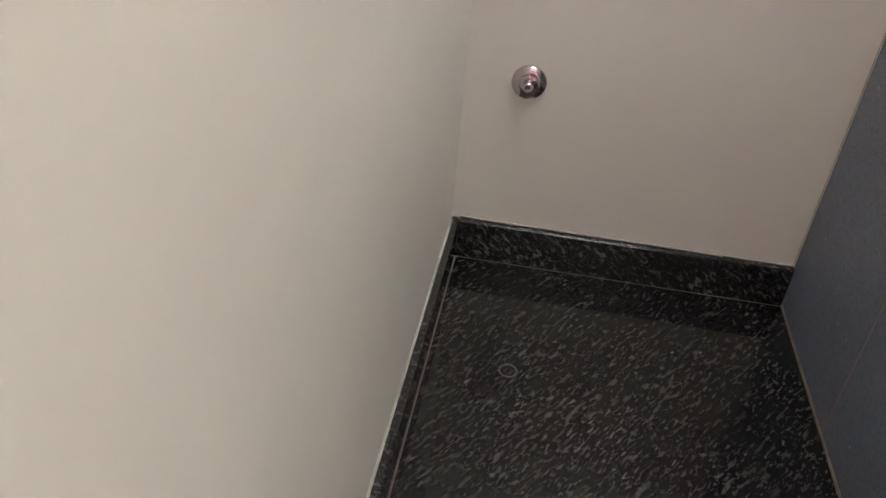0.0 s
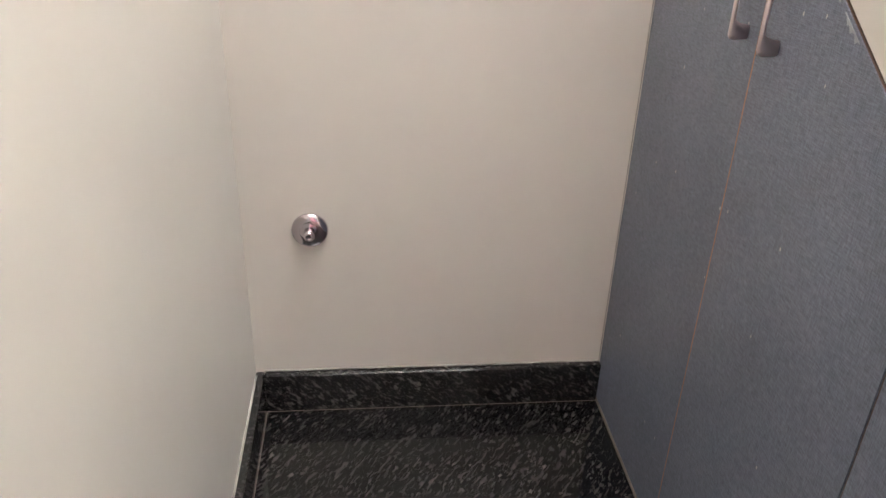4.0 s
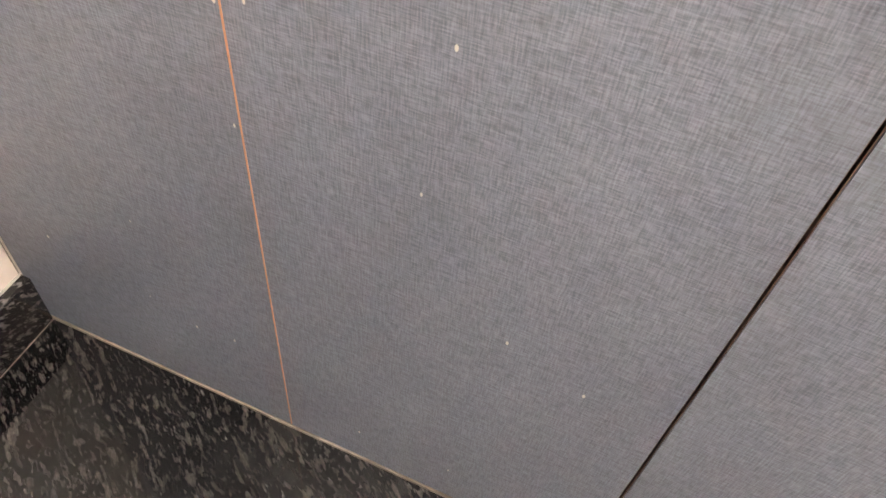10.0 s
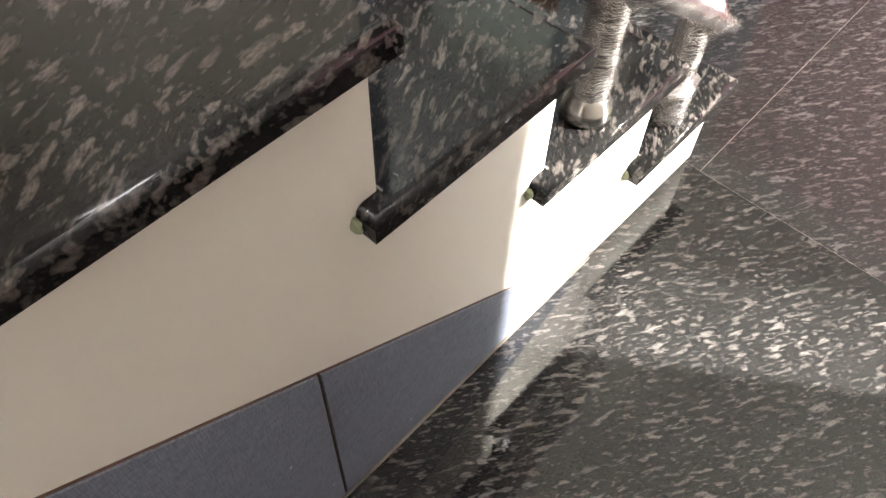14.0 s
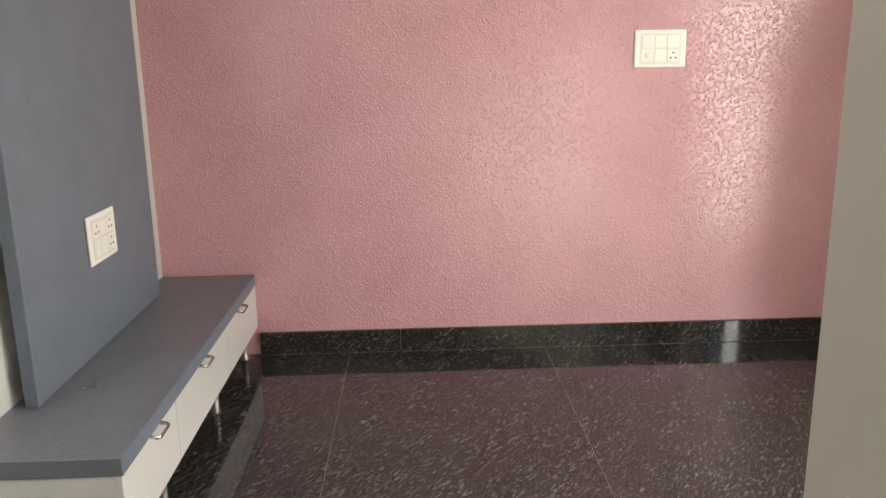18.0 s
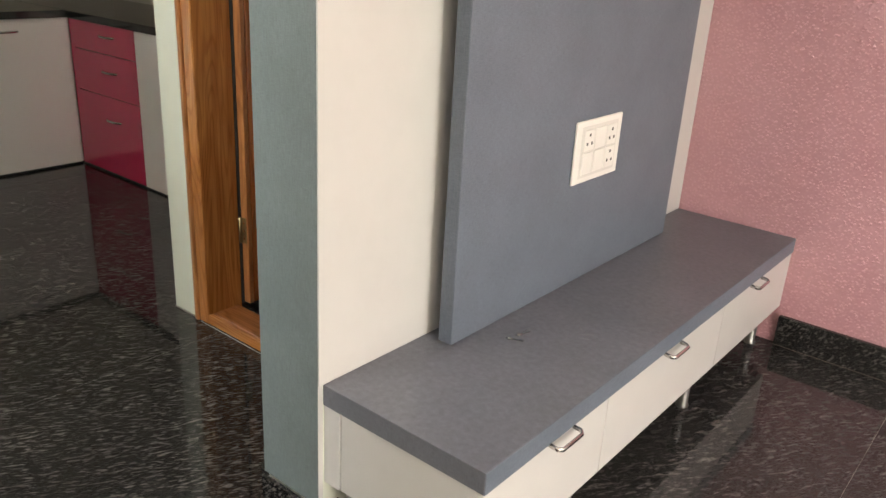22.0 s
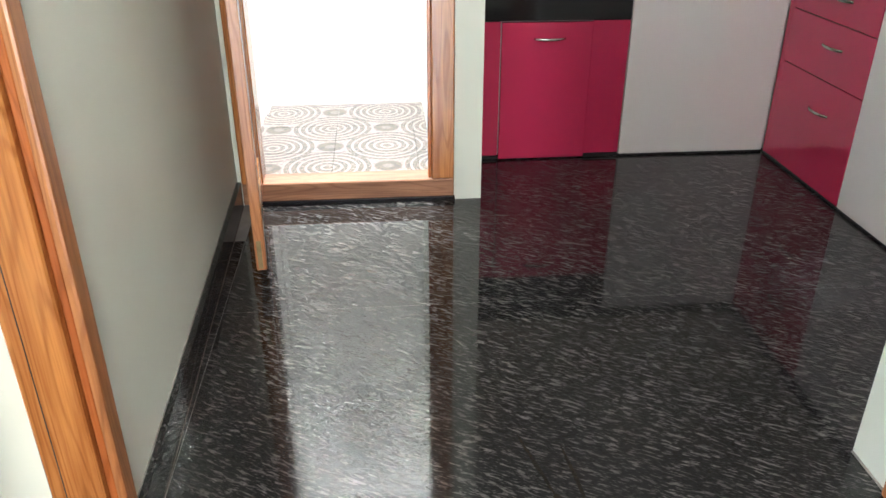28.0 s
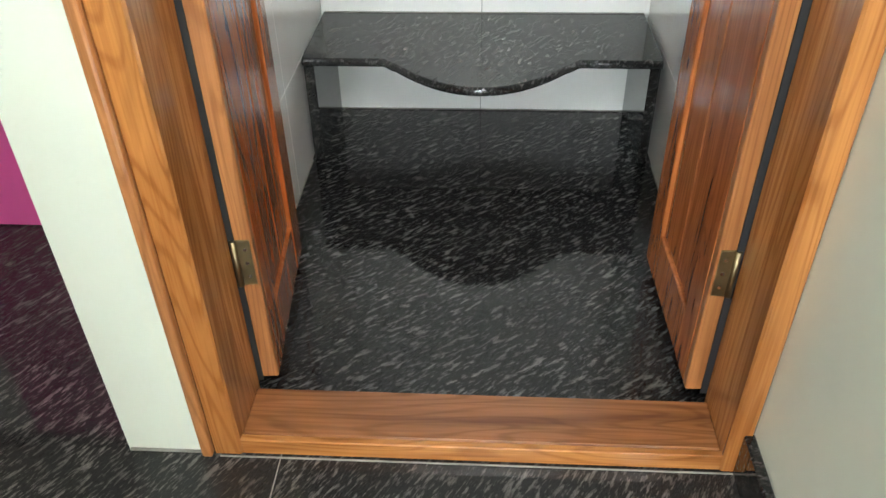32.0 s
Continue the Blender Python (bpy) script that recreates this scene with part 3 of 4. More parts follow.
box(X_TVB, 1.20, 4.601, W + 0.15, 2.47, 4.72, bm=bm)
box(X_TVB, 0.25, 4.601, -0.82, 1.20, 4.72, bm=bm)
box(0.62, 0.25, 4.601, W + 0.15, 1.20, 4.72, bm=bm)
solid("ceiling", bm, WHITE_CEIL, "plain white plastered ceiling", "ceiling", "structure")
bm = bmesh.new()
box(-60, -60, -0.16, 60, 60, -0.06, bm=bm)
solid("ground", bm, GRASS, "green garden ground outside the house", "ground", "structure")

# ---------- staircase ----------
RISERS = [2.70, 2.45, 2.177, 1.905, 1.629, 1.349, 1.069, 0.799, 0.519, 0.244]
RISE, T1 = 0.191, 0.196
STEPS = 9


def riser_y(k):
    return RISERS[k - 1]


def tread_z(k):
    return T1 + RISE * (k - 1)


def nosed(x0, y0, z0, x1, y1, z1):
    """A slab with rounded upper edges and sharp lower ones."""
    bm = box(x0, y0, z0, x1, y1, z1)
    top = [e for e in bm.edges if all(v.co.z > z1 - 1e-4 for v in e.verts)]
    bmesh.ops.bevel(bm, geom=top, offset=0.011, segments=4, affect="EDGES", profile=0.5)
    low = [e for e in bm.edges if all(v.co.z < z0 + 1e-4 for v in e.verts)]
    bmesh.ops.bevel(bm, geom=low, offset=0.002, segments=1, affect="EDGES")
    for f in bm.faces:
        f.smooth = 0.02 < abs(f.normal.z) < 0.999
    return bm


stair = thing("staircase", "staircase with black granite treads and cream sides", "staircase")
LINE = lambda y: 1.515 - 0.632 * y       # top edge of the cupboard
def dab(y, z, seed):
    """A rough lump of mortar squeezed out behind a tread's end."""
    bm = bmesh.new()
    bmesh.ops.create_icosphere(bm, subdivisions=2, radius=1.0)
    for v in bm.verts:
        k = 1 + 0.45 * noise.noise(v.co * 1.7 + Vector((seed * 3.1, seed, 0)))
        v.co = Vector((0.002 + v.co.x * 0.008 * k, y + v.co.y * 0.0055 * k, z + v.co.z * 0.010 * k))
    return bm


outline = [(2.395, 0.0), (riser_y(1), 0.0)]
for k in range(1, STEPS + 1):
    outline += [(riser_y(k) - 0.001, tread_z(k) - 0.0335), (riser_y(k + 1) - 0.001, tread_z(k) - 0.0335)]
outline += [(0.005, tread_z(STEPS) - 0.0335), (0.005, LINE(0.005))]
part("side_string", prism(outline, "x", -0.10, 0.0), CREAM, stair, "smooth cream plastered stair side")
body = [(0.005, 0.0), (riser_y(1) - 0.02, 0.0)]
for k in range(1, STEPS + 1):
    body += [(riser_y(k) - 0.02, tread_z(k) - 0.0335), (riser_y(k + 1) - 0.02, tread_z(k) - 0.0335)]
body += [(0.005, tread_z(STEPS) - 0.0335)]
part("stair_core", prism(body, "x", X_ST + 0.002, -0.101), CREAM, stair)
for k in range(1, STEPS + 1):
    y0 = riser_y(k + 1) if k < STEPS else 0.005
    part("tread", nosed(X_ST + 0.003, y0 - 0.027 if k < STEPS else y0, tread_z(k) - 0.0325, 0.025, riser_y(k) + (0.022 if k < 4 else 0.013), tread_z(k)), GRANITE_STAIR, stair)
    part("riser", box(X_ST + 0.003, riser_y(k) - 0.016, tread_z(k) - RISE + 0.001 if k > 1 else 0.001, -0.003, riser_y(k) + 0.001, tread_z(k) - 0.033), GRANITE_STAIR, stair)
    if k < STEPS:
        part("joint_line", box(X_ST + 0.004, riser_y(k + 1) + 0.0012, tread_z(k) + 0.0002, 0.004, riser_y(k + 1) + 0.0034, tread_z(k) + 0.0016), GROUT, stair, "pale filler line behind the tread")
    part("mortar_dab", dab(riser_y(k + 1) - 0.030, tread_z(k) - 0.021, k), MORTAR, stair)

# stepped skirting up the stair wall
for k in range(1, 7):
    y0, y1 = riser_y(k + 1), min(riser_y(k) + 0.0, Y_PIL - 0.075)
    sk = box(X_ST + 0.001, y0, tread_z(k) + 0.001, X_ST + 0.020, y1, tread_z(k) + 0.105, 0.003)
    tagged(put_mesh("baseboard", sk, GRANITE_UPRIGHT), "black granite skirting stepping up beside the stair", "skirting", "stair skirting", "structure")
    sk = box(X_ST + 0.001, y0 + 0.001, tread_z(k) + 0.106, X_ST + 0.020, y0 + 0.105, tread_z(k) + RISE + 0.104, 0.003)
    tagged(put_mesh("baseboard", sk, GRANITE_UPRIGHT), "black granite skirting stepping up beside the stair", "skirting", "stair skirting", "structure")

# laminate cladding of the two partition ends
def clad(name, label, faces, mat=None):
    t = thing(name, label, "wall cladding", kind="structure")
    for nm, b in faces:
        part(nm, box(*b, 0.0015), mat or LAM_BLUE, t)


clad("cladding_stair_wall", "blue grey linen laminate wrapping the stair wall end",
     [("front_strip", (X_ST + 0.0005, Y_PIL - 0.072, 0.13, X_ST + 0.010, Y_PIL, H - 0.01)), ("end_panel", (X_TVB - 0.004, Y_PIL - 0.0115, 0.105, X_ST, Y_PIL, H - 0.01))])
clad("cladding_tv_wall", "grey green linen laminate covering the partition end",
     [("end_panel", (X_TVB - 0.004, Y_TV - 0.012, 0.09, X_TV - 0.001, Y_TV - 0.0005, H - 0.01))], LAM_TEAL)

# ---------- skirting and floor ----------
def skirting(boxes, mat=GRANITE_UPRIGHT):
    for b in boxes:
        tagged(put_mesh("baseboard", box(*b, 0.003), mat), "polished black granite skirting with pale flecks", "skirting", "floor skirting", "structure")


SK = 0.105
JOINT = plain("brown_floor_joint", (0.13, 0.095, 0.075), 0.7, grime=0.4)


def foot_joint(*points):
    """A thin filler line where skirting meets the floor, along straight pieces between (x, y) points."""
    for (xa, ya), (xb, yb) in zip(points, points[1:]):
        d = Vector((xb - xa, yb - ya)).normalized() * 0.0009
        tagged(put_mesh("trim", prism([(xa - d.y, ya + d.x), (xb - d.y, yb + d.x), (xb + d.y, yb - d.x), (xa + d.y, ya - d.x)], "z", 0.0003, 0.0012), JOINT), "thin brown filler line where skirting meets the floor", "trim", "", "structure")


skirting([(0.1745, 0.0005, 0, W - 0.021, 0.020, 0.108), (0.002, 0.0005, 0, 0.1742, 0.020, 0.110),
          (W - 0.020, 0.0005, 0, W - 0.0005, 1.30, 0.108), (W - 0.050, Y_WEND + 0.0005, 0, W + 0.14, Y_WEND + 0.02, 0.108)])
tagged(put_mesh("baseboard", prism([(W - 0.020, 1.302), (W - 0.0005, 1.302), (W - 0.0305, Y_WEND), (W - 0.050, Y_WEND)], "z", 0, 0.108), GRANITE_UPRIGHT), "polished black granite skirting with pale flecks", "skirting", "floor skirting", "structure")
tagged(put_mesh("trim", box(0.0042, 0.0003, 0.112, 0.0054, 0.0014, 1.46), CAULK), "pale filler line in the cupboard corner", "trim", "", "structure")
for nm, b in (("side", (W - 0.005, 0.02, 0.1082, W - 0.0003, 1.30, 0.1096)), ("end", (0.004, 0.0003, 0.1105, W - 0.0205, 0.0050, 0.1116))):
    tagged(put_mesh("trim", box(*b), CAULK), "pale filler line along the skirting top", "trim", "", "structure")
for x0 in (-0.42, 0.30, 1.10, 1.90):
    skirting([(x0, Y_PINK - 0.022, 0, min(x0 + {-0.42: 0.718}.get(x0, 0.798), 2.698), Y_PINK - 0.0005, 0.118)])
skirting([(X_TVB - 0.002, Y_TV - 0.024, 0, X_TV + 0.02, Y_TV - 0.0125, 0.088), (X_TVB - 0.020, Y_TV - 0.011, 0, X_TVB - 0.0005, Y_POOJA - 0.001, SK),
          (X_TV + 0.0005, Y_TV - 0.011, 0, X_TV + 0.02, Y_TV + 0.05, 0.088),
          (X_ST - 0.21, Y_PIL + 0.0005, 0, X_ST + 0.004, Y_PIL + 0.010, 0.10),
          
          (X_JAMB - 0.011, Y_BED - 0.018, 0, X_JAMB + 0.008, 2.565, SK), (-3.54, Y_BED - 0.02, 0, X_JAMB - 0.013, Y_BED - 0.0005, SK),
          (-3.5395, -0.6, 0, -3.52, Y_BED - 0.021, SK)])

for x0, x1 in ((X_DOOR, -2.96), (-2.958, X_JAMB - 0.055)):
    tagged(put_mesh("baseboard", prism([(x0, COR(x0) + 0.0005), (x1, COR(x1) + 0.0005), (x1, COR(x1) + 0.020), (x0, COR(x0) + 0.020)], "z", 0, SK), GRANITE_UPRIGHT), "polished black granite skirting with pale flecks", "skirting", "floor skirting", "structure")
    tagged(put_mesh("trim", prism([(x0, COR(x0) + 0.0004), (x1, COR(x1) + 0.0004), (x1, COR(x1) + 0.0040), (x0, COR(x0) + 0.0040)], "z", SK + 0.0002, SK + 0.0020), CAULK), "pale filler line along the skirting top", "trim", "", "structure")

foot_joint((0.004, 0.0212), (W - 0.0212, 0.0212), (W - 0.0212, 1.30), (W - 0.0512, Y_WEND))
foot_joint((X_JAMB - 0.055, COR(X_JAMB - 0.055) + 0.0212), (X_DOOR + 0.02, COR(X_DOOR + 0.02) + 0.0212))
foot_joint((-0.42, Y_PINK - 0.0232), (2.69, Y_PINK - 0.0232))
floor = solid("floor", box(-4.95, -0.75, -0.05, 2.72, 5.86, -0.0010), GROUT, "polished black granite slab floor with thin pale joints", "floor", "structure")
SLABS = []
def grid(xs, ys, mat):
    for x0, x1 in zip(xs, xs[1:]):
        for y0, y1 in zip(ys, ys[1:]):
            SLABS.append((x0, y0, x1, y1, mat))


# one stone in two tones, darker where the passage lies in shade
grid([0.0, W], [0.0, 0.93], GRANITE_SHADED)
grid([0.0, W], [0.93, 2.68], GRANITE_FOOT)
grid([X_ST, 0.035, 1.045, 2.05, 2.70], [2.68, 4.17, 5.80], GRANITE)
grid([W + 0.001, 2.70], [2.56, 2.68], GRANITE)
grid([-4.93, -4.10, -3.02, -1.945, X_ST], [2.706, 5.75], GRANITE_TURNED)
grid([-3.54, -2.90, -1.94, -1.09], [-0.6, 1.0, 2.706], GRANITE_TURNED)

# ---------- cupboard under the stair ----------
cup = thing("under_stair_cupboard", "slate linen laminate cupboard fitted under the stair with copper edge bands", "cupboard")
SEAMS = [0.004, 0.452, 0.902, 1.354, 1.805, 2.372]
back = [(0.004, 0.0), (2.385, 0.0), (0.004, LINE(0.004) - 0.004)]
part("carcass", prism(back, "x", -0.098, -0.0985 + 0.0005), EDGE_DARK, cup)
G = 0.0023
def bow_handle(x, y, z0, z1, out, half=0.0052):
    """A squared bar on two feet, the upper one sloping back to the door."""
    t = 0.0062
    shape = [(x, z1 + 0.012), (x + out * 0.45, z1 + 0.009), (x + out * 0.85, z1 - 0.006), (x + out, z1 - 0.024), (x + out, z0 + 0.006), (x + out - 0.005, z0), (x, z0 + 0.001),
             (x, z0 + 0.022), (x + out * 0.45, z0 + 0.024), (x + out - t, z0 + 0.030), (x + out - t, z1 - 0.036), (x + out * 0.5, z1 - 0.020), (x, z1 - 0.014)]
    bm = prism(shape, "y", y - half, y + half)
    for v in bm.verts:
        k = min(1.0, max(0.0, (v.co.z - z0) / (z1 - z0)))
        v.co.y = y + (v.co.y - y) * (0.55 + 0.45 * k * k)
    bmesh.ops.bevel(bm, geom=bm.edges[:], offset=0.0018, segments=2, affect="EDGES")
    for f in bm.faces:
        f.smooth = True
    return bm


for i, (a, b) in enumerate(zip(SEAMS, SEAMS[1:])):
    y0, y1 = a + (0.0011 if i == 1 else G), b - (0.0011 if i == 0 else G)
    up = lambda y, d=0.005: max(LINE(y) - d, 0.004)
    shape = [(y0, 0.010), (y1, 0.010), (y1, max(up(y1), 0.014)), (y0, up(y0))]
    door = part("cupboard_door", prism(shape, "x", 0.001, 0.0035), LAM_DARK, cup)
    core = [(y0 - 0.0012, 0.006), (y1 + 0.0012, 0.006), (y1 + 0.0012, max(up(y1, 0.0035), 0.010)), (y0 - 0.0012, up(y0, 0.0035))]
    part("edge_band", prism(core, "x", -0.018, 0.0009), EDGE if i == 0 else SEAM, door, "copper brown edge band" if i == 0 else "dark brown edge band")
    if i in (0, 1, 2, 3):
        hy = {0: b - 0.035, 1: a + 0.062, 2: b - 0.048, 3: a + 0.049}[i]
        z0, z1 = (1.006, 1.115) if i < 2 else (0.434, 0.560)
        part("door_handle", bow_handle(0.0037, hy, z0, z1, 0.031), SATIN, door, "pale rosy satin chrome bow handle")
part("seam_band", box(-0.018, 0.4512, 0.012, 0.0040, 0.4529, LINE(0.4542) - 0.006), EDGE, cup, "copper brown edge band")
rng = random.Random(5)
for ya, yb, drop in ((0.475, 0.515, 0.001), (0.552, 0.632, 0.003), (0.648, 0.692, 0.002), (0.80, 0.84, 0.001), (0.84, 0.905, 0.004), (0.945, 0.985, 0.001), (0.99, 1.06, 0.003)):
    top, low = [], []
    for i in range(10):
        y = ya + (yb - ya) * i / 9
        w = (0.003 + 0.011 * rng.random()) * math.sin(math.pi * (i + 0.6) / 10.2)
        top.append((y, LINE(y) - 0.0075 - drop))
        low.append((y, LINE(y) - 0.0075 - drop - w))
    part("putty_smear", prism(top + low[::-1], "x", 0.0036, 0.0040), FILLER, cup, "whitish putty smear along the edge")
tagged(put_mesh("trim", box(-0.012, 0.02, 0.0, 0.0050, 2.372, 0.0055), STRIP), "thin brown strip at the cupboard foot", "trim", "", "structure")

# chrome pipe flange on the end wall
fl = thing("pipe_flange", "round chrome pipe flange with capped stub on the wall", "pipe flange")
part("flange_disc", lathe([(0.040, 0.001), (0.040, 0.003), (0.037, 0.007), (0.022, 0.010), (0.015, 0.009), (0.012, 0.012)], (0.699, 0.0, 0.486), 36, "y"), CHROME, fl)
part("pipe_cap", lathe([(0.0115, 0.013), (0.0115, 0.034), (0.009, 0.037), (0.006, 0.038), (0.006, 0.033)], (0.699, 0.0, 0.486), 24, "y"), CHROME, fl)
solid("floor_mark", tube([(0.648 + 0.019 * math.cos(a * math.pi / 12), 0.418 + 0.019 * math.sin(a * math.pi / 12), 0.0004) for a in range(25)], 0.0026, 0.0004, 6), plain("dull_stain", (0.022, 0.019, 0.017), 0.35), "small dull ring stain on the granite", "stain")

# ---------- stair railing ----------
rail = thing("stair_railing", "steel stair railing still wrapped in crinkled plastic film", "railing")
XP = -0.022
def rail_z(y, h):
    return h + (2.62 - y) * 0.735


POSTS = []
for i, k in enumerate((1, 2, 5, 8)):
    y, z = riser_y(k) - 0.115, tread_z(k)
    y = {1: 2.560, 2: 2.290}.get(k, y)
    post = part("post", tube(spread((XP, y, z + 0.001), (XP, y, z + 0.92), 30), 0.0260, seg=18, wrinkle=0.06), FILM, rail)
    POSTS.append((y, post))
    if k == 1:
        part("foot_wrap", tube([(XP, y, z + 0.002), (XP, y, z + 0.004), (XP, y, z + 0.060), (XP, y, z + 0.076)], 0.041, 0.036, 7, wrinkle=0.10), FILM, post, "boxy film wrap round the post foot")
    part("base_flange", lathe([(0.033, 0.001), (0.034, 0.008), (0.032, 0.022), (0.027, 0.032), (0.0245, 0.045)], (XP, y, z), 28), STEEL if k != 1 else FILM, post, "round steel cover at the post foot")
for h in (0.354, 0.559, 0.765):
    pts = [Vector((XP + 0.032, y, rail_z(y, h))) for y in np.linspace(2.612, 0.25, 60)]
    bar = part("cross_rail", tube(pts, 0.0128, seg=14), ROSE_STEEL, rail, "bare rosy steel bar")
    cut = {0.354: 2.13, 0.559: 1.86, 0.765: 1.80}[h]
    part("film_wrap", tube([p for p in pts if p.y > cut], 0.0152, seg=16, wrinkle=0.16), FILM, bar, "crinkled clear film wrap")
for y, post in POSTS[:2]:
    for h in (0.354, 0.559):
        z = rail_z(y, h)
        bm = lathe([(0.004, -0.064), (0.016, -0.046), (0.025, -0.014), (0.026, 0.012), (0.018, 0.042), (0.004, 0.062)], (0, 0, 0), 14)
        for v in bm.verts:
            v.co *= 1 + 0.22 * noise.noise(v.co * 60 + Vector((y * 9, h * 7, 0)))
        bmesh.ops.transform(bm, matrix=pose(XP + 0.014, y + 0.004, z, 24), verts=bm.verts[:])
        part("film_knot", bm, FILM, post, "bunched film where bar and post meet")
pts = [Vector((XP, y, rail_z(y, 0.93))) for y in np.linspace(2.70, 0.25, 50)]
part("handrail", tube(pts, 0.025, seg=16, wrinkle=0.04), FILM, rail)
flap = bmesh.new()
prev = None
for i in range(9):
    u = i / 8
    row = [flap.verts.new((XP + 0.03 + 0.012 * math.sin(5 * u + v), 2.60 + 0.022 * v + 0.012 * u, 0.745 - 0.17 * u * (0.6 + 0.4 * v) + 0.004 * math.sin(9 * u))) for v in (-0.9, 0.0, 0.9 - 0.7 * u)]
    if prev:
        for j in range(2):
            flap.faces.new((prev[j], prev[j + 1], row[j + 1], row[j])).smooth = True
    prev = row
bmesh.ops.solidify(flap, geom=flap.faces[:], thickness=0.0012)
part("loose_film", flap, FILM, rail, "loose torn flap of clear film")

def scuff(name, label, mat, strokes, z):
    """Thin worn strokes: (x0, y0, x1, y1, half width) on a level surface."""
    t = thing(name, label, "scuff mark")
    for x0, y0, x1, y1, w in strokes:
        d = Vector((x1 - x0, y1 - y0)).normalized()
        nx, ny = -d.y, d.x
        pts = []
        for sgn, order in ((1, range(9)), (-1, range(8, -1, -1))):
            for i in order:
                u = i / 8
                g = w * math.sin(math.pi * (0.06 + 0.88 * u)) * (0.65 + 0.5 * noise.noise(Vector((x0 * 40 + u * 6, y0 * 40, sgn))))
                pts.append((x0 + (x1 - x0) * u + sgn * nx * g, y0 + (y1 - y0) * u + sgn * ny * g))
        part("stroke", prism(pts, "z", z + 0.0002, z + 0.0006), mat, t)
    return t


scuff("floor_scuff", "dull brownish scratches worn into the granite floor", SCUFF, [(-2.37, 3.545, -2.15, 3.600, 0.009), (-2.32, 3.648, -2.09, 3.670, 0.008), (-2.16, 3.600, -2.12, 3.607, 0.016), (-1.97, 3.75, -1.90, 3.80, 0.014)], 0.0)
# ---------- television unit ----------
unit = thing("tv_unit", "low television unit with grey laminate top and white drawers", "tv unit")
UX0, UX1, UY0, UY1, UZ = X_TV + 0.001, -0.427, 3.897, Y_PINK - 0.002, 0.425
part("unit_top", box(UX0, UY0, UZ - 0.054, UX1, UY1, UZ, 0.0012), LAM_GREY, unit, "grey linen laminate top")
part("unit_edge", box(UX1 + 0.0002, UY0 + 0.001, UZ - 0.053, UX1 + 0.0014, UY1 - 0.001, UZ - 0.001), LAM_BLUE, unit, "blue grey front edge band")
part("end_panel", box(UX0 + 0.055, UY0 + 0.006, 0.157, UX1 - 0.022, UY0 + 0.024, UZ - 0.0545, 0.001), LAM_WHITE, unit)
part("end_stile", box(UX0, UY0 + 0.003, 0.157, UX0 + 0.052, UY0 + 0.024, UZ - 0.0545, 0.001), LAM_WHITE, unit)
part("carcass", box(UX0, UY0 + 0.025, 0.172, UX1 - 0.024, UY1, UZ - 0.0545), LAM_WHITE, unit)
for a, b, z0 in ((UY0 + 0.003, 4.402, 0.150), (4.4055, 5.143, 0.150), (5.1465, UY1 - 0.001, 0.150)):
    front = part("drawer_front", box(UX1 - 0.022, a, z0, UX1 - 0.003, b, UZ - 0.056, 0.0012), LAM_WHITE, unit)
    c, wd, zz = {0: 4.19, 1: 4.765, 2: 5.42}[int(a > 4.4) + int(a > 5.1)], 0.050, UZ - 0.060
    part("drawer_handle", tube([(UX1 - 0.004, c - wd, zz), (UX1 + 0.018, c - wd, zz - 0.002), (UX1 + 0.026, c - wd + 0.010, zz - 0.003), (UX1 + 0.026, c + wd - 0.010, zz - 0.003), (UX1 + 0.018, c + wd, zz - 0.002), (UX1 - 0.004, c + wd, zz)], 0.0042, 0.0060, 10), STEEL, front, "brushed steel bow handle")
for x, y in ((-0.505, 3.95), (-0.490, 4.36), (-0.490, 5.10), (-0.490, 5.72), (-0.84, 3.95), (-0.84, 5.1), (-0.84, 5.72)):
    part("leg", lathe([(0.021, 0.001), (0.022, 0.006), (0.017, 0.014), (0.0165, 0.140), (0.024, 0.150), (0.024, 0.171 if y > 3.96 else 0.156)], (x, y, 0), 20), SHADED_STEEL, unit, "short round steel leg")

tvp = thing("tv_back_panel", "tall blue grey linen laminate panel standing on the unit", "wall panel")
part("panel_board", box(-0.842, 4.246, UZ + 0.001, -0.800, 5.470, 2.30, 0.0015), LAM_BLUE, tvp)
part("panel_batten", box(X_TV + 0.0050, 4.405, UZ + 0.002, -0.8425, 5.44, 2.25), LAM_BLUE, tvp)
wp = thing("white_wall_panel", "white laminate lining on the partition behind the unit", "wall panel", kind="structure")
part("lining_board", box(X_TV - 0.0005 + 0.001, Y_TV - 0.0125, UZ + 0.001, X_TV + 0.0045, 4.40, H - 0.02), LAM_WHITE, wp)
part("lining_board", box(X_TV + 0.0005, 5.445, UZ + 0.001, X_TV + 0.0045, Y_PINK - 0.001, H - 0.02), LAM_WHITE, wp)
part("lining_foot", box(X_TV + 0.0003, Y_TV - 0.0125, 0.09, X_TV + 0.001, Y_TV + 0.0015, UZ), LAM_WHITE, wp)


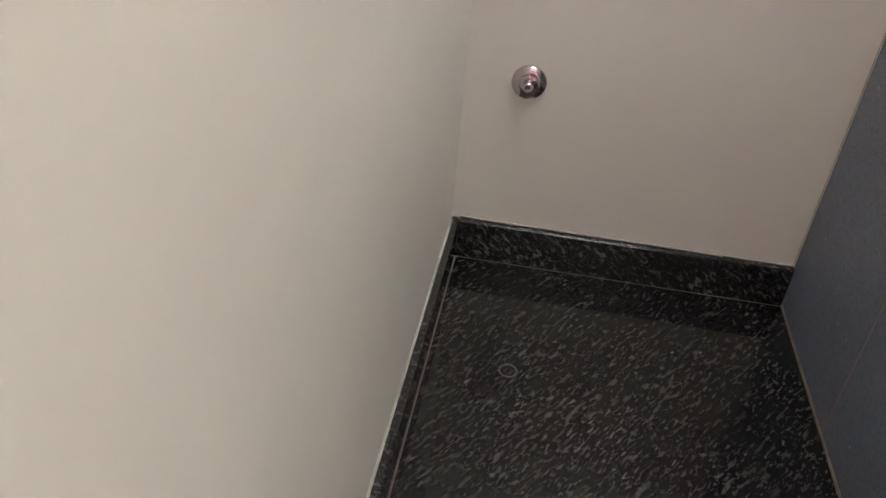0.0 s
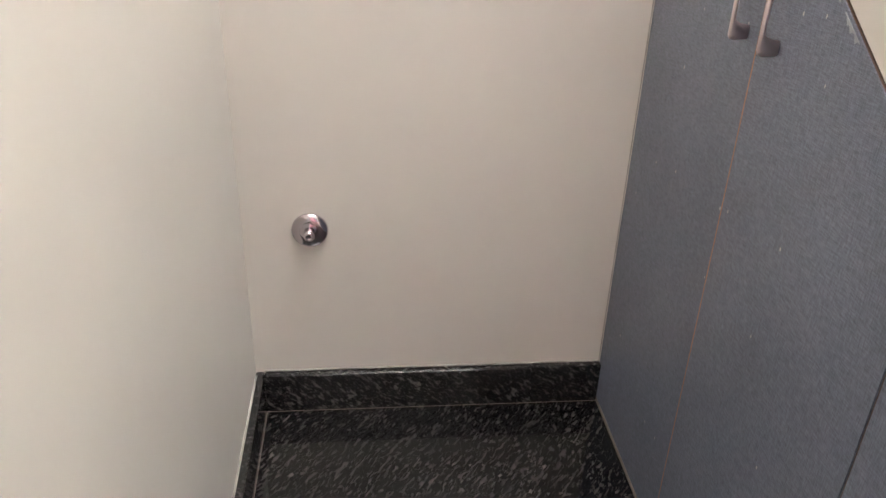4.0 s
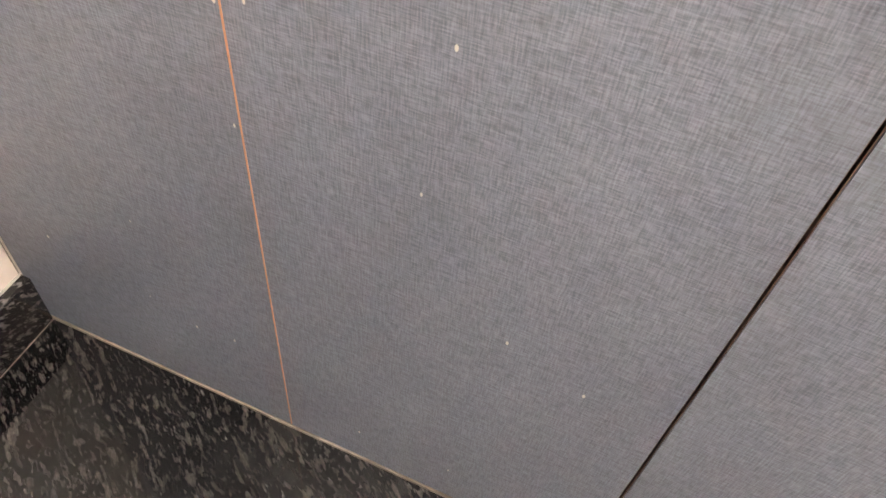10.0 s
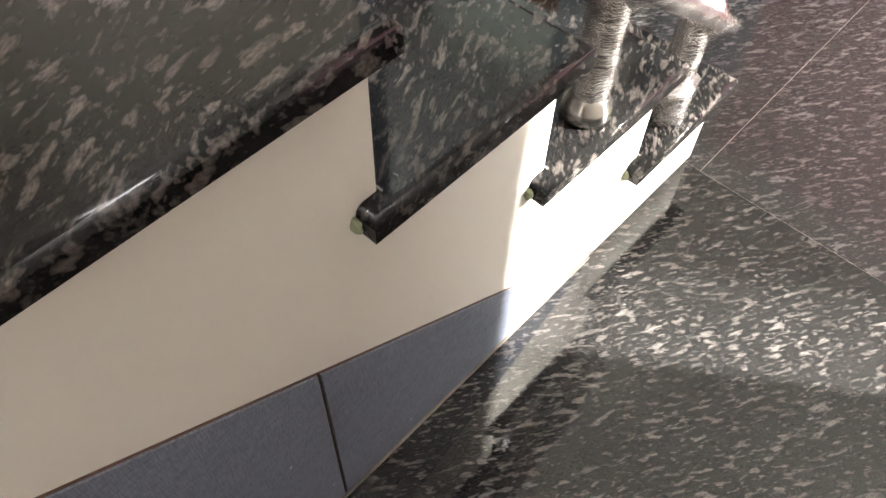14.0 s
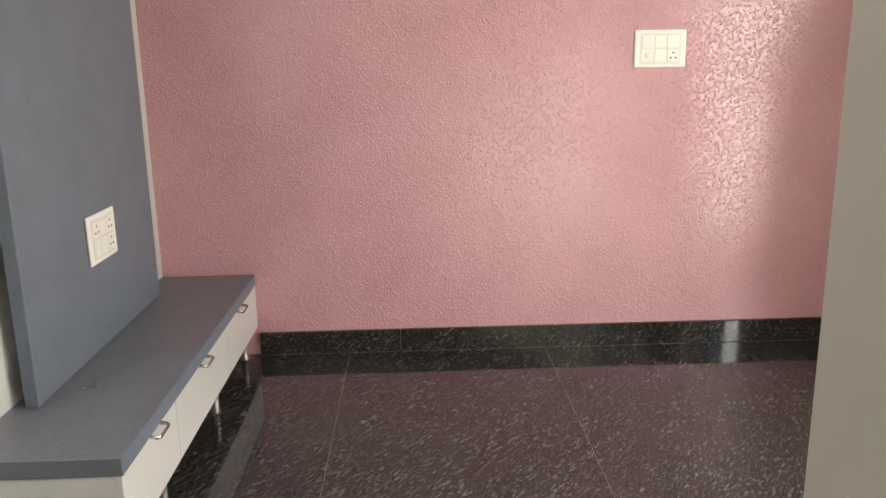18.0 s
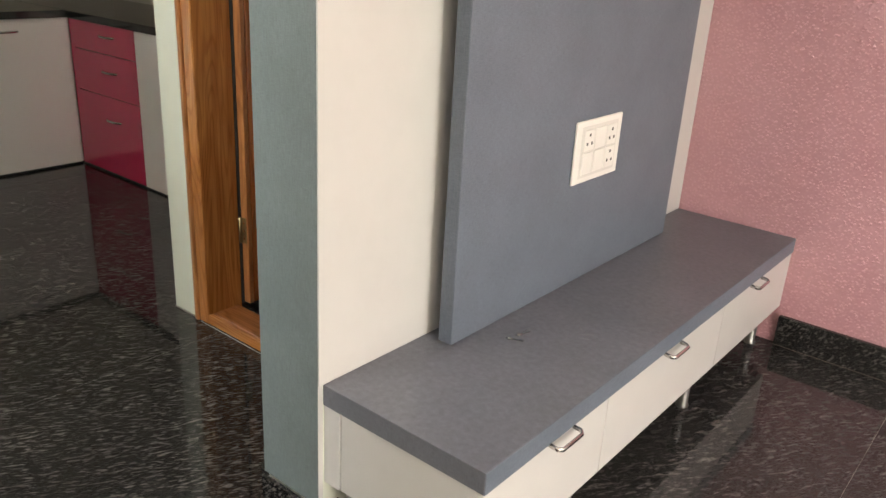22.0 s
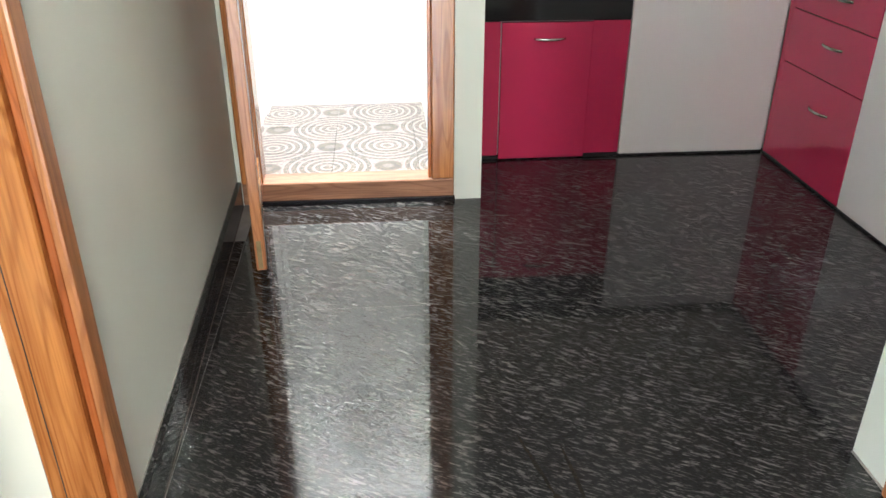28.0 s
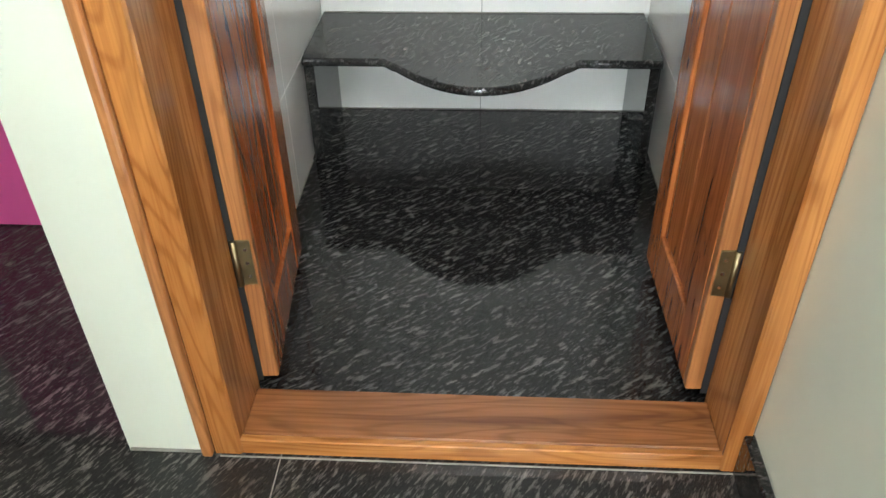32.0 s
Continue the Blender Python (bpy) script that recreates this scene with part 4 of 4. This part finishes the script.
def switch_plate(name, label, origin, u, v, nrm, w, h, layout):
    """A modular plate with keys and sockets; origin is its lower left corner, u across, v up, nrm out of the wall."""
    t = thing(name, label, "switchboard")
    o, u, v, nrm = Vector(origin), Vector(u), Vector(v), Vector(nrm)
    def slab(a0, b0, a1, b1, d0, d1, bev=0.0012):
        bm = box(a0, b0, d0, a1, b1, d1, bev)
        m = Matrix((( u.x, v.x, nrm.x, o.x), (u.y, v.y, nrm.y, o.y), (u.z, v.z, nrm.z, o.z), (0, 0, 0, 1)))
        bmesh.ops.transform(bm, matrix=m, verts=bm.verts[:])
        bmesh.ops.recalc_face_normals(bm, faces=bm.faces[:])
        return bm
    plate = part("plate", slab(0, 0, w, h, 0.0006, 0.010, 0.003), SWITCH, t)
    # greyer than the plate: shade of the gaps round the keys as colour
    part("inner_frame", slab(w * 0.10, h * 0.09, w * 0.90, h * 0.91, 0.0101, 0.0108, 0.0003), SWITCH_GAP, plate)
    for kind, a0, b0, a1, b1 in layout:
        k = part("rocker" if kind == "key" else "socket" if kind == "hole" else "regulator", slab(a0 * w + 0.0013, b0 * h + 0.0013, a1 * w - 0.0013, b1 * h - 0.0013, 0.0109, 0.0150, 0.001), SWITCH, plate)
        if kind == "hole":
            for fx, fy in ((0.5, 0.74), (0.28, 0.34), (0.72, 0.34)):
                cx, cy = (a0 + (a1 - a0) * fx) * w, (b0 + (b1 - b0) * fy) * h
                part("pin_hole", slab(cx - 0.0042, cy - 0.0042, cx + 0.0042, cy + 0.0042, 0.0151, 0.0155, 0.0), SWITCH_DARK, k)
        if kind == "dial":
            cx, cy = (a0 + a1) / 2 * w, (b0 + b1) / 2 * h
            bm = lathe([(0.013, 0.0152), (0.012, 0.026), (0.009, 0.028)], (cx, cy, 0), 20)
            m = Matrix(((u.x, v.x, nrm.x, o.x), (u.y, v.y, nrm.y, o.y), (u.z, v.z, nrm.z, o.z), (0, 0, 0, 1)))
            bmesh.ops.transform(bm, matrix=m, verts=bm.verts[:])
            part("knob", bm, SWITCH, k)
    return t


switch_plate("switchboard", "white modular switch plate with regulator on the pink wall", (1.459, Y_PINK, 1.411), (1, 0, 0), (0, 0, 1), (0, -1, 0), 0.249, 0.175,
             [("key", 0.14, 0.52, 0.38, 0.86), ("key", 0.38, 0.52, 0.62, 0.86), ("key", 0.62, 0.52, 0.86, 0.86), ("dial", 0.12, 0.14, 0.38, 0.50), ("key", 0.38, 0.14, 0.62, 0.48), ("hole", 0.64, 0.14, 0.86, 0.48)])
switch_plate("socket_board", "white modular socket plate on the blue grey panel", (-0.800, 4.744, 0.746), (0, 1, 0), (0, 0, 1), (1, 0, 0), 0.258, 0.182,
             [("hole", 0.14, 0.52, 0.36, 0.86), ("key", 0.38, 0.52, 0.62, 0.86), ("hole", 0.64, 0.52, 0.86, 0.86), ("key", 0.14, 0.14, 0.36, 0.50), ("key", 0.38, 0.14, 0.62, 0.50), ("hole", 0.64, 0.14, 0.86, 0.50)])

scuff("dust_smear", "pale dusty smear on the grey unit top", DUST, [(-0.605, 4.535, -0.565, 4.570, 0.004), (-0.590, 4.520, -0.560, 4.535, 0.003), (-0.625, 4.580, -0.600, 4.560, 0.002)], UZ)
keys = thing("key_bunch", "two small steel keys lying on the unit top", "keys")
for dx, dy, turn in ((0, 0, 20), (0.012, 0.030, 75)):
    bm = tube([(0, 0, 0.0022), (0.010, 0.004, 0.0022), (0.018, 0, 0.0022), (0.010, -0.004, 0.0022), (0.001, -0.001, 0.0022)], 0.0028, 0.0018, 8)
    box(0.016, -0.0024, 0.001, 0.046, 0.0024, 0.0034, bm=bm)
    box(0.036, 0.0024, 0.001, 0.040, 0.0062, 0.0034, bm=bm)
    box(0.043, 0.0024, 0.001, 0.046, 0.0052, 0.0034, bm=bm)
    bmesh.ops.transform(bm, matrix=pose(-0.725 + dx, 4.38 + dy, UZ + 0.0006, 0, 0, turn), verts=bm.verts[:])
    part("key", bm, STEEL, keys)

# ---------- doors and frames ----------
def jamb(parent, x0, y0, x1, y1, z1, mat=TEAK_Z, name="jamb"):
    return part(name, box(x0, y0, 0.001, x1, y1, z1, 0.004), mat, parent)


bed = thing("door_frame_bedroom", "varnished teak door frame of the bedroom", "door frame", kind="structure")
jamb(bed, X_JAMB - 0.050, 2.567, X_JAMB + 0.002, 2.668, 2.15)
# recess shade given as colour: redder teak rebate, black line for the groove
jamb(bed, X_JAMB - 0.054, 2.6685, X_JAMB - 0.014, 2.6875, 2.15, TEAK_RED, "rebate")
part("edge_bead", box(X_JAMB - 0.056, 2.688, 0.001, X_JAMB - 0.004, Y_COR + 0.016, 2.15, 0.006, segs=2), TEAK_RAW, bed, "rounded raw teak bead")
part("rebate", box(X_JAMB + 0.0021, 2.596, 0.001, X_JAMB + 0.0026, 2.598, 2.15), BLACK, bed, "thin black line for the shaded groove")
jamb(bed, X_TVB - 0.060, 2.567, X_TVB - 0.002, 2.668, 2.15)
part("head", box(X_JAMB - 0.050, 2.567, 2.151, X_TVB - 0.002, 2.668, 2.16, 0.002), TEAK_X, bed)
part("strike_plate", box(X_JAMB + 0.0025, 2.590, 1.13, X_JAMB + 0.004, 2.615, 1.21, 0.0005), STEEL, bed, "steel lock strike plate")

fr = thing("door_frame_utility", "teak door frame with raised sill opening to the utility court", "door frame", kind="structure")
D0, D1 = 2.743, 3.435
part("sill", box(X_DOOR - 0.11, 2.657, 0.004, X_DOOR + 0.006, 3.526, 0.095, 0.004), TEAK_PALE, fr)
part("outer_jamb", box(X_DOOR - 0.11, D1, 0.0955, X_DOOR + 0.006, 3.526, 2.11, 0.004), TEAK_Z, fr)
part("outer_jamb", box(X_DOOR - 0.11, 2.657, 0.0955, X_DOOR + 0.006, D0, 2.11, 0.004), TEAK_Z, fr)
part("rebate", box(X_DOOR - 0.045, D1 - 0.014, 0.0957, X_DOOR - 0.012, D1 - 0.0005, 2.04, 0.003), TEAK_RED, fr)
part("head", box(X_DOOR - 0.11, D0 + 0.001, 2.05, X_DOOR + 0.005, D1 - 0.001, 2.11, 0.004), TEAK_Y, fr)
skirting([(X_DOOR + 0.007, 2.711, 0, X_DOOR + 0.020, 3.53, 0.022)], GRANITE_PLAIN)

leaf = thing("utility_door", "varnished teak utility door standing open into the corridor", "door")
hinge, tip = Vector((X_DOOR + 0.008, D0 - 0.004)), Vector((-3.131, 2.844))
ang = math.degrees(math.atan2(tip.y - hinge.y, tip.x - hinge.x))
LW = (tip - hinge).length
def leaf_part(name, b, mat, bev=0.003, parent=leaf, label=""):
    bm = box(*b, bev)
    bmesh.ops.transform(bm, matrix=pose(hinge.x, hinge.y, 0, 0, 0, ang), verts=bm.verts[:])
    return part(name, bm, mat, parent, label)


leaf_part("lock_stile", (LW - 0.10, -0.034, 0.092, LW, 0, 2.04), TEAK_RAW)
leaf_part("hinge_stile", (0.0, -0.034, 0.092, 0.10, 0, 2.04), TEAK_RAW)
for z0, z1 in ((0.092, 0.25), (0.95, 1.07), (1.92, 2.04)):
    leaf_part("rail", (0.1005, -0.033, z0, LW - 0.1005, -0.001, z1), TEAK_X)
for z0, z1 in ((0.251, 0.949), (1.071, 1.919)):
    leaf_part("panel", (0.101, -0.026, z0, LW - 0.101, -0.008, z1), TEAK_RED, 0.006)
leaf_part("tower_bolt", (LW + 0.0005, -0.027, 0.10, LW + 0.003, -0.012, 0.20), BRASS, 0.0006)
leaf_part("lock_plate", (LW + 0.0005, -0.030, 1.02, LW + 0.0025, -0.006, 1.14), STEEL, 0.0006)

# ---------- prayer room ----------
pf = thing("door_frame_prayer_room", "polished teak frame with low sill around the prayer room", "door frame", kind="structure")
PX0, PX1 = -2.017, -1.134
part("jamb", box(-2.072, Y_POOJA - 0.008, 0.001, PX0, Y_POOJA + 0.146, 2.11, 0.004), TEAK_Z, pf)
part("jamb", box(PX1, Y_POOJA - 0.008, 0.001, X_TVB - 0.002, Y_POOJA + 0.146, 2.11, 0.004), TEAK_Z, pf)
part("architrave", box(-2.093, Y_POOJA - 0.016, 0.001, -2.0725, Y_POOJA + 0.004, 2.13, 0.006, segs=2), TEAK_RAW, pf)
part("sill", box(PX0 + 0.0005, Y_POOJA + 0.012, 0.002, PX1 - 0.0005, Y_POOJA + 0.127, 0.042, 0.003), TEAK_SILL, pf)
part("sill_face", box(PX0 - 0.03, Y_POOJA - 0.004, 0.002, PX1 + 0.02, Y_POOJA + 0.0115, 0.041, 0.002), TEAK_X, pf)
for b in ((-2.236, Y_POOJA - 0.006, 0.0003, -2.094, Y_POOJA - 0.0003, 0.005), (-2.060, Y_POOJA - 0.0125, 0.0003, X_TVB - 0.003, Y_POOJA - 0.0085, 0.003)):
    tagged(put_mesh("trim", box(*b, 0.001), CAULK), "rough pale cement line at the foot", "trim", "", "structure")
part("head", box(PX0 + 0.0005, Y_POOJA - 0.007, 2.06, PX1 - 0.0005, Y_POOJA + 0.127, 2.11, 0.004), TEAK_X, pf)


def pooja_leaf(name, hx, hy, tx, ty, side):
    t = thing(name, "polished red teak panelled door leaf standing open inwards", "door", "prayer room doors")
    a, w = math.degrees(math.atan2(ty - hy, tx - hx)), math.hypot(tx - hx, ty - hy)
    s = side
    def put(nm, b, mat, bev=0.003, parent=t, label=""):
        bm = box(b[0], min(b[1] * s, b[4] * s), b[2], b[3], max(b[1] * s, b[4] * s), b[5], bev)
        bmesh.ops.transform(bm, matrix=pose(hx, hy, 0, 0, 0, a), verts=bm.verts[:])
        return part(nm, bm, mat, parent, label)
    put("hinge_stile", (0, 0, 0.047, 0.022, 0.034, 2.05), TEAK_RAW)
    put("face_stile", (0.0225, 0, 0.047, 0.095, 0.034, 2.05), TEAK_RED)
    put("meeting_stile", (w - 0.085, 0, 0.047, w, 0.034, 2.05), TEAK_RED)
    for z0, z1 in ((0.047, 0.17), (1.0, 1.1), (1.93, 2.05)):
        put("rail", (0.0955, 0.001, z0, w - 0.0855, 0.033, z1), TEAK_RED)
    for z0, z1 in ((0.171, 0.999), (1.101, 1.929)):
        put("panel", (0.096, 0.009, z0, (w + 0.01) / 2 - 0.001, 0.026, z1), TEAK_RED, 0.004)
        put("panel", ((w + 0.01) / 2 + 0.001, 0.009, z0, w - 0.086, 0.026, z1), TEAK_RED, 0.004)
    for z in (0.29, 1.75):
        h = put("hinge", (-0.003, 0.006, z, -0.0005, 0.030, z + 0.10), BRASS, 0.0005, t, "tarnished brass butt hinge")
        bm = lathe([(0.006, 0), (0.006, 0.10)], (-0.004, s * 0.001, z), 12)
        bmesh.ops.transform(bm, matrix=pose(hx, hy, 0, 0, 0, a), verts=bm.verts[:])
        part("hinge_pin", bm, BRASS, h)
        for dz in (0.02, 0.05, 0.08):
            bm = lathe([(0.0035, -0.0042), (0.0035, -0.003)], (0, s * 0.020, z + dz), 8, "x")
            bmesh.ops.transform(bm, matrix=pose(hx, hy, 0, 0, 0, a), verts=bm.verts[:])
            part("screw", bm, STEEL, h)
    return t


pooja_leaf("prayer_room_door", -2.012, 4.512, -2.050, 4.942, -1)
pooja_leaf("prayer_room_door", -1.140, 4.514, -1.152, 4.940, 1)
# black strips closing the leaf gaps; the gap's shade is in their colour
part("dark_gap_strip", box(-2.030, Y_POOJA + 0.1463, 0.043, -2.0080, Y_POOJA + 0.1495, 2.05), BLACK, pf)
part("dark_gap_strip", box(-1.1450, Y_POOJA + 0.1463, 0.043, -1.1200, Y_POOJA + 0.1495, 2.05), BLACK, pf)

bench = thing("granite_bench", "black granite altar shelf with wavy front edge on side slabs", "altar shelf")
xs = [-2.074 + i * (2.074 - 1.113) / 96 for i in range(97)]
def front_y(x):
    u = abs(x + 1.591) / 0.265
    if u >= 1:
        return 5.407
    if u > 0.84:
        k = (1 - u) / 0.16
        return 5.407 - 0.034 * k * k * (3 - 2 * k)
    return 5.373 - 0.136 * (1 - (u / 0.84) ** 2)
out = [(x, front_y(x)) for x in xs] + [(xs[-1], 5.742), (xs[0], 5.742)]
part("shelf_slab", prism(out, "z", 0.313, 0.337), GRANITE_BENCH, bench)
nose = [(x, front_y(x) + 0.002, 0.325) for x in xs]
part("rounded_nosing", tube(nose, 0.011, 0.012, 10), GRANITE_BENCH, bench)
part("side_slab", box(-2.074, 5.412, 0.016, -2.046, 5.742, 0.3125, 0.004), GRANITE_UPRIGHT, bench)
part("side_slab", box(-1.141, 5.412, 0.016, -1.113, 5.742, 0.3125, 0.004), GRANITE_UPRIGHT, bench)

for b in ((-2.072, 5.7405, 0.3372, -1.115, 5.7455, 0.3398), (-2.044, 5.7405, 0.0163, -1.143, 5.7455, 0.0195),
          (-2.0812, 4.70, 0.0163, -2.0775, 5.41, 0.0190), (-1.1015, 4.70, 0.0163, -1.0988, 5.41, 0.0190)):
    tagged(put_mesh("trim", box(*b, 0.0006), CAULK), "rough beige filler line where tile meets granite", "trim", "", "structure")

# ---------- kitchen ----------
def bow(c, half, axis, out, z):
    c = Vector(c)
    u, o = (Vector((0, 1, 0)), Vector((1, 0, 0))) if axis == "y" else (Vector((1, 0, 0)), Vector((0, -1, 0)))
    pts = []
    for i in range(11):
        s = -1 + 2 * i / 10
        pts.append(c + u * half * s + o * out * (1 - abs(s) ** 3) + Vector((0, 0, z)))
    return tube(pts, 0.0045, 0.0060, 10)


sinkc = thing("sink_cabinet", "glossy crimson cabinet under the black granite sink", "kitchen cabinet")
part("body", box(-4.91, 3.648, 0.020, X_KIT - 0.022, 4.356, 0.64), OFFWHITE, sinkc)
part("side_filler", box(X_KIT - 0.021, 3.648, 0.020, X_KIT - 0.003, 3.774, 0.640, 0.0015), RED, sinkc)
part("side_filler", box(X_KIT - 0.021, 4.188, 0.020, X_KIT - 0.003, 4.356, 0.640, 0.0015), RED, sinkc)
dr = part("cabinet_door", box(X_KIT - 0.0205, 3.777, 0.008, X_KIT + 0.012, 4.185, 0.638, 0.002), RED, sinkc)
part("cabinet_handle", bow((X_KIT + 0.012, 3.992, 0), 0.07, "y", 0.022, 0.566), STEEL, dr, "steel bow handle")
apron = solid("granite_sink_front", box(-4.91, 3.646, 0.6415, X_KIT - 0.004, 4.357, 0.8525, 0.002), GRANITE_PLAIN, "plain polished black granite sink front", "sink")
bas = thing("kitchen_counter", "black granite kitchen counter along two walls", "counter")
part("counter_slab", box(-4.928, 3.643, 0.8535, X_KIT + 0.020, 5.052, 0.893, 0.004), GRANITE_PLAIN, bas)
part("counter_slab", box(-4.928, 5.0525, 0.8535, X_PC - 0.002, 5.688, 0.893, 0.004), GRANITE_PLAIN, bas)
part("sink_basin", box(-4.80, 3.72, 0.8935, X_KIT - 0.05, 4.28, 0.906, 0.005), GRANITE_PLAIN, bas)
whitec = thing("corner_cabinet", "glossy off-white corner kitchen cabinet", "kitchen cabinet")
part("body", box(-4.91, 4.360, 0.012, X_KIT - 0.022, 5.66, 0.8525), OFFWHITE, whitec)
dr = part("cabinet_door", box(X_KIT - 0.021, 4.361, 0.012, X_KIT, 5.068, 0.8515, 0.0015), OFFWHITE, whitec)
part("cabinet_handle", bow((X_KIT, 4.72, 0), 0.07, "y", 0.022, 0.786), STEEL, dr, "steel bow handle")
drawers = thing("drawer_cabinet", "glossy crimson kitchen drawer unit", "kitchen cabinet")
part("body", box(X_KIT + 0.002, Y_KIT + 0.022, 0.012, -3.630, 5.66, 0.8525), OFFWHITE, drawers)
part("corner_filler", box(X_KIT + 0.002, Y_KIT, 0.012, X_KIT + 0.045, Y_KIT + 0.020, 0.8515, 0.001), RED, drawers)
for z0, z1, hz in ((0.014, 0.456, 0.328), (0.459, 0.690, 0.598), (0.693, 0.851, 0.788)):
    d = part("drawer_front", box(X_KIT + 0.047, Y_KIT - 0.001, z0, -3.630, Y_KIT + 0.020, z1, 0.0018), RED, drawers)
    part("drawer_handle", bow((-3.905, Y_KIT - 0.001, 0), 0.075, "x", 0.022, hz), STEEL, d, "steel bow handle")
for nm, x0, x1, mt, lab in (("base_cabinet", -3.6285, -3.040, OFFWHITE, "glossy off-white kitchen base cabinet"), ("base_cabinet", -3.0385, -2.690, MAGENTA, "glossy magenta kitchen base cabinet"), ("base_cabinet", -2.6885, X_PC - 0.002, OFFWHITE, "glossy off-white kitchen base cabinet")):
    t = thing(nm, lab, "kitchen cabinet", "kitchen base cabinets")
    part("body", box(x0, Y_KIT + 0.022, 0.012, x1, 5.66, 0.8525), OFFWHITE, t)
    part("cabinet_door", box(x0 + 0.001, Y_KIT, 0.012 if mt is OFFWHITE else 0.004, x1 - 0.001, Y_KIT + 0.020, 0.8515, 0.0018), mt, t)
for b in ((-4.90, 3.646, 0.0, X_KIT - 0.010, Y_KIT, 0.0115), (X_KIT - 0.009, Y_KIT + 0.008, 0.0, X_PC - 0.002, 5.66, 0.0115)):
    tagged(put_mesh("trim", box(*b), BLACK), "black plinth strip under the cabinets", "plinth", "", "structure")

# ---------- openings to the outside ----------
def grille_window(name, axis, a0, a1, z0, z1, at, n):
    t = thing(name, "window with white frame and upright grille bars", "window", kind="structure")
    def b(u0, v0, u1, v1, d):
        return box(at - d, u0, v0, at + d, u1, v1, 0.002) if axis == "y" else box(u0, at - d, v0, u1, at + d, v1, 0.002)
    part("window_frame", b(a0, z0, a1, z0 + 0.05, 0.03), LAM_WHITE, t)
    part("window_frame", b(a0, z1 - 0.05, a1, z1, 0.03), LAM_WHITE, t)
    for u in (a0, (a0 + a1) / 2 - 0.025, a1 - 0.05):
        part("window_frame", b(u, z0 + 0.0505, u + 0.05, z1 - 0.0505, 0.03), LAM_WHITE, t)
    for i in range(1, n):
        u = a0 + (a1 - a0) * i / n
        part("grille_bar", b(u - 0.006, z0 + 0.051, u + 0.006, z1 - 0.051, 0.006), STEEL, t)


# window_1 is unseen; its high sill is set to shape the sun on the stair
grille_window("window_1", "y", 4.302, 4.748, 1.502, 2.048, 2.80, 5)
grille_window("window_2", "x", -2.55, -1.25, 0.95, 2.15, -0.68, 10)
ent = thing("door_frame_entrance", "teak entrance door frame with slim centre post", "door frame", kind="structure")
part("jamb", box(2.80, 3.152, 0.001, 2.87, 3.19, 2.045, 0.003), TEAK_Z, ent)
part("jamb", box(2.84, 4.276, 0.001, 2.875, 4.298, 2.045, 0.003), TEAK_Z, ent)
part("centre_post", box(2.84, 4.158, 0.001, 2.875, 4.182, 2.045, 0.003), TEAK_Z, ent)

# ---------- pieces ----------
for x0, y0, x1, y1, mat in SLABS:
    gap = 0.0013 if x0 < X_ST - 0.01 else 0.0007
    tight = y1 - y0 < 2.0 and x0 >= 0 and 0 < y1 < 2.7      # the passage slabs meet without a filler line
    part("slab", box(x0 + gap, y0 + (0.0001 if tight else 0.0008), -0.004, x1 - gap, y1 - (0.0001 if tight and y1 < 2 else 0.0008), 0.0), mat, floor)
pool = solid("floor_prayer_room", box(-2.088, Y_POOJA + 0.1285, -0.003, X_TVB - 0.001, 5.754, 0.006), GROUT, "black granite floor inside the prayer room", "floor", "structure")
part("slab", box(-2.087, Y_POOJA + 0.129, 0.0065, -1.0915, 5.40, 0.015), GRANITE_PRAYER, pool)
part("slab", box(-2.087, 5.4015, 0.0065, -1.0915, 5.753, 0.015), GRANITE_PRAYER, pool)
court = solid("floor_utility", box(-5.28, 2.601, -0.05, X_DOOR - 0.1205, 3.474, -0.006), GROUT, "utility court floor of printed ring mosaic tiles", "floor", "structure")
for i in range(4):
    for j in range(3):
        x0, y0 = -5.279 + 0.40 * i, 2.602 + 0.40 * j
        part("tile", box(x0 + 0.001, y0 + 0.001, -0.0055, min(x0 + 0.399, X_DOOR - 0.122), min(y0 + 0.399, 3.473), 0.001), RING, court)


def tiled(parent, axis, at, out, u0, u1, z0, z1, w, h, start):
    """White wall tiles 7 mm proud of a wall, with 2 mm joints."""
    base = box(min(at, at + out * 0.003), u0, z0, max(at, at + out * 0.003), u1, z1) if axis == "x" else box(u0, min(at, at + out * 0.003), z0, u1, max(at, at + out * 0.003), z1)
    part("tile_bed", base, GROUT, parent)
    z = z0
    while z < z1 - 0.01:
        u = start
        while u < u1 - 0.005:
            a, b = max(u, u0) + 0.001, min(u + w, u1) - 0.001
            if b - a > 0.01:
                lo, hi = at + out * 0.0032, at + out * 0.0085
                zz = min(z + h, z1) - 0.001
                part("tile", box(min(lo, hi), a, z + 0.001, max(lo, hi), b, zz, 0.0008) if axis == "x" else box(a, min(lo, hi), z + 0.001, b, max(lo, hi), zz, 0.0008), TILE, parent)
            u += w
        z += h


tiled(WALLS["wall_pooja_back"], "y", 5.755, -1, -2.0815, -1.0985, 0.016, 2.1, 0.60, 0.31, -1.595 - 0.60)
tiled(WALLS["wall_pooja_side"], "x", -2.09, 1, Y_POOJA + 0.15, 5.746, 0.016, 2.1, 0.60, 0.31, 5.222 - 1.2)
tiled(WALLS["wall_tv"], "x", X_TVB, -1, Y_POOJA + 0.15, 5.746, 0.016, 2.1, 0.60, 0.31, 5.222 - 1.2)
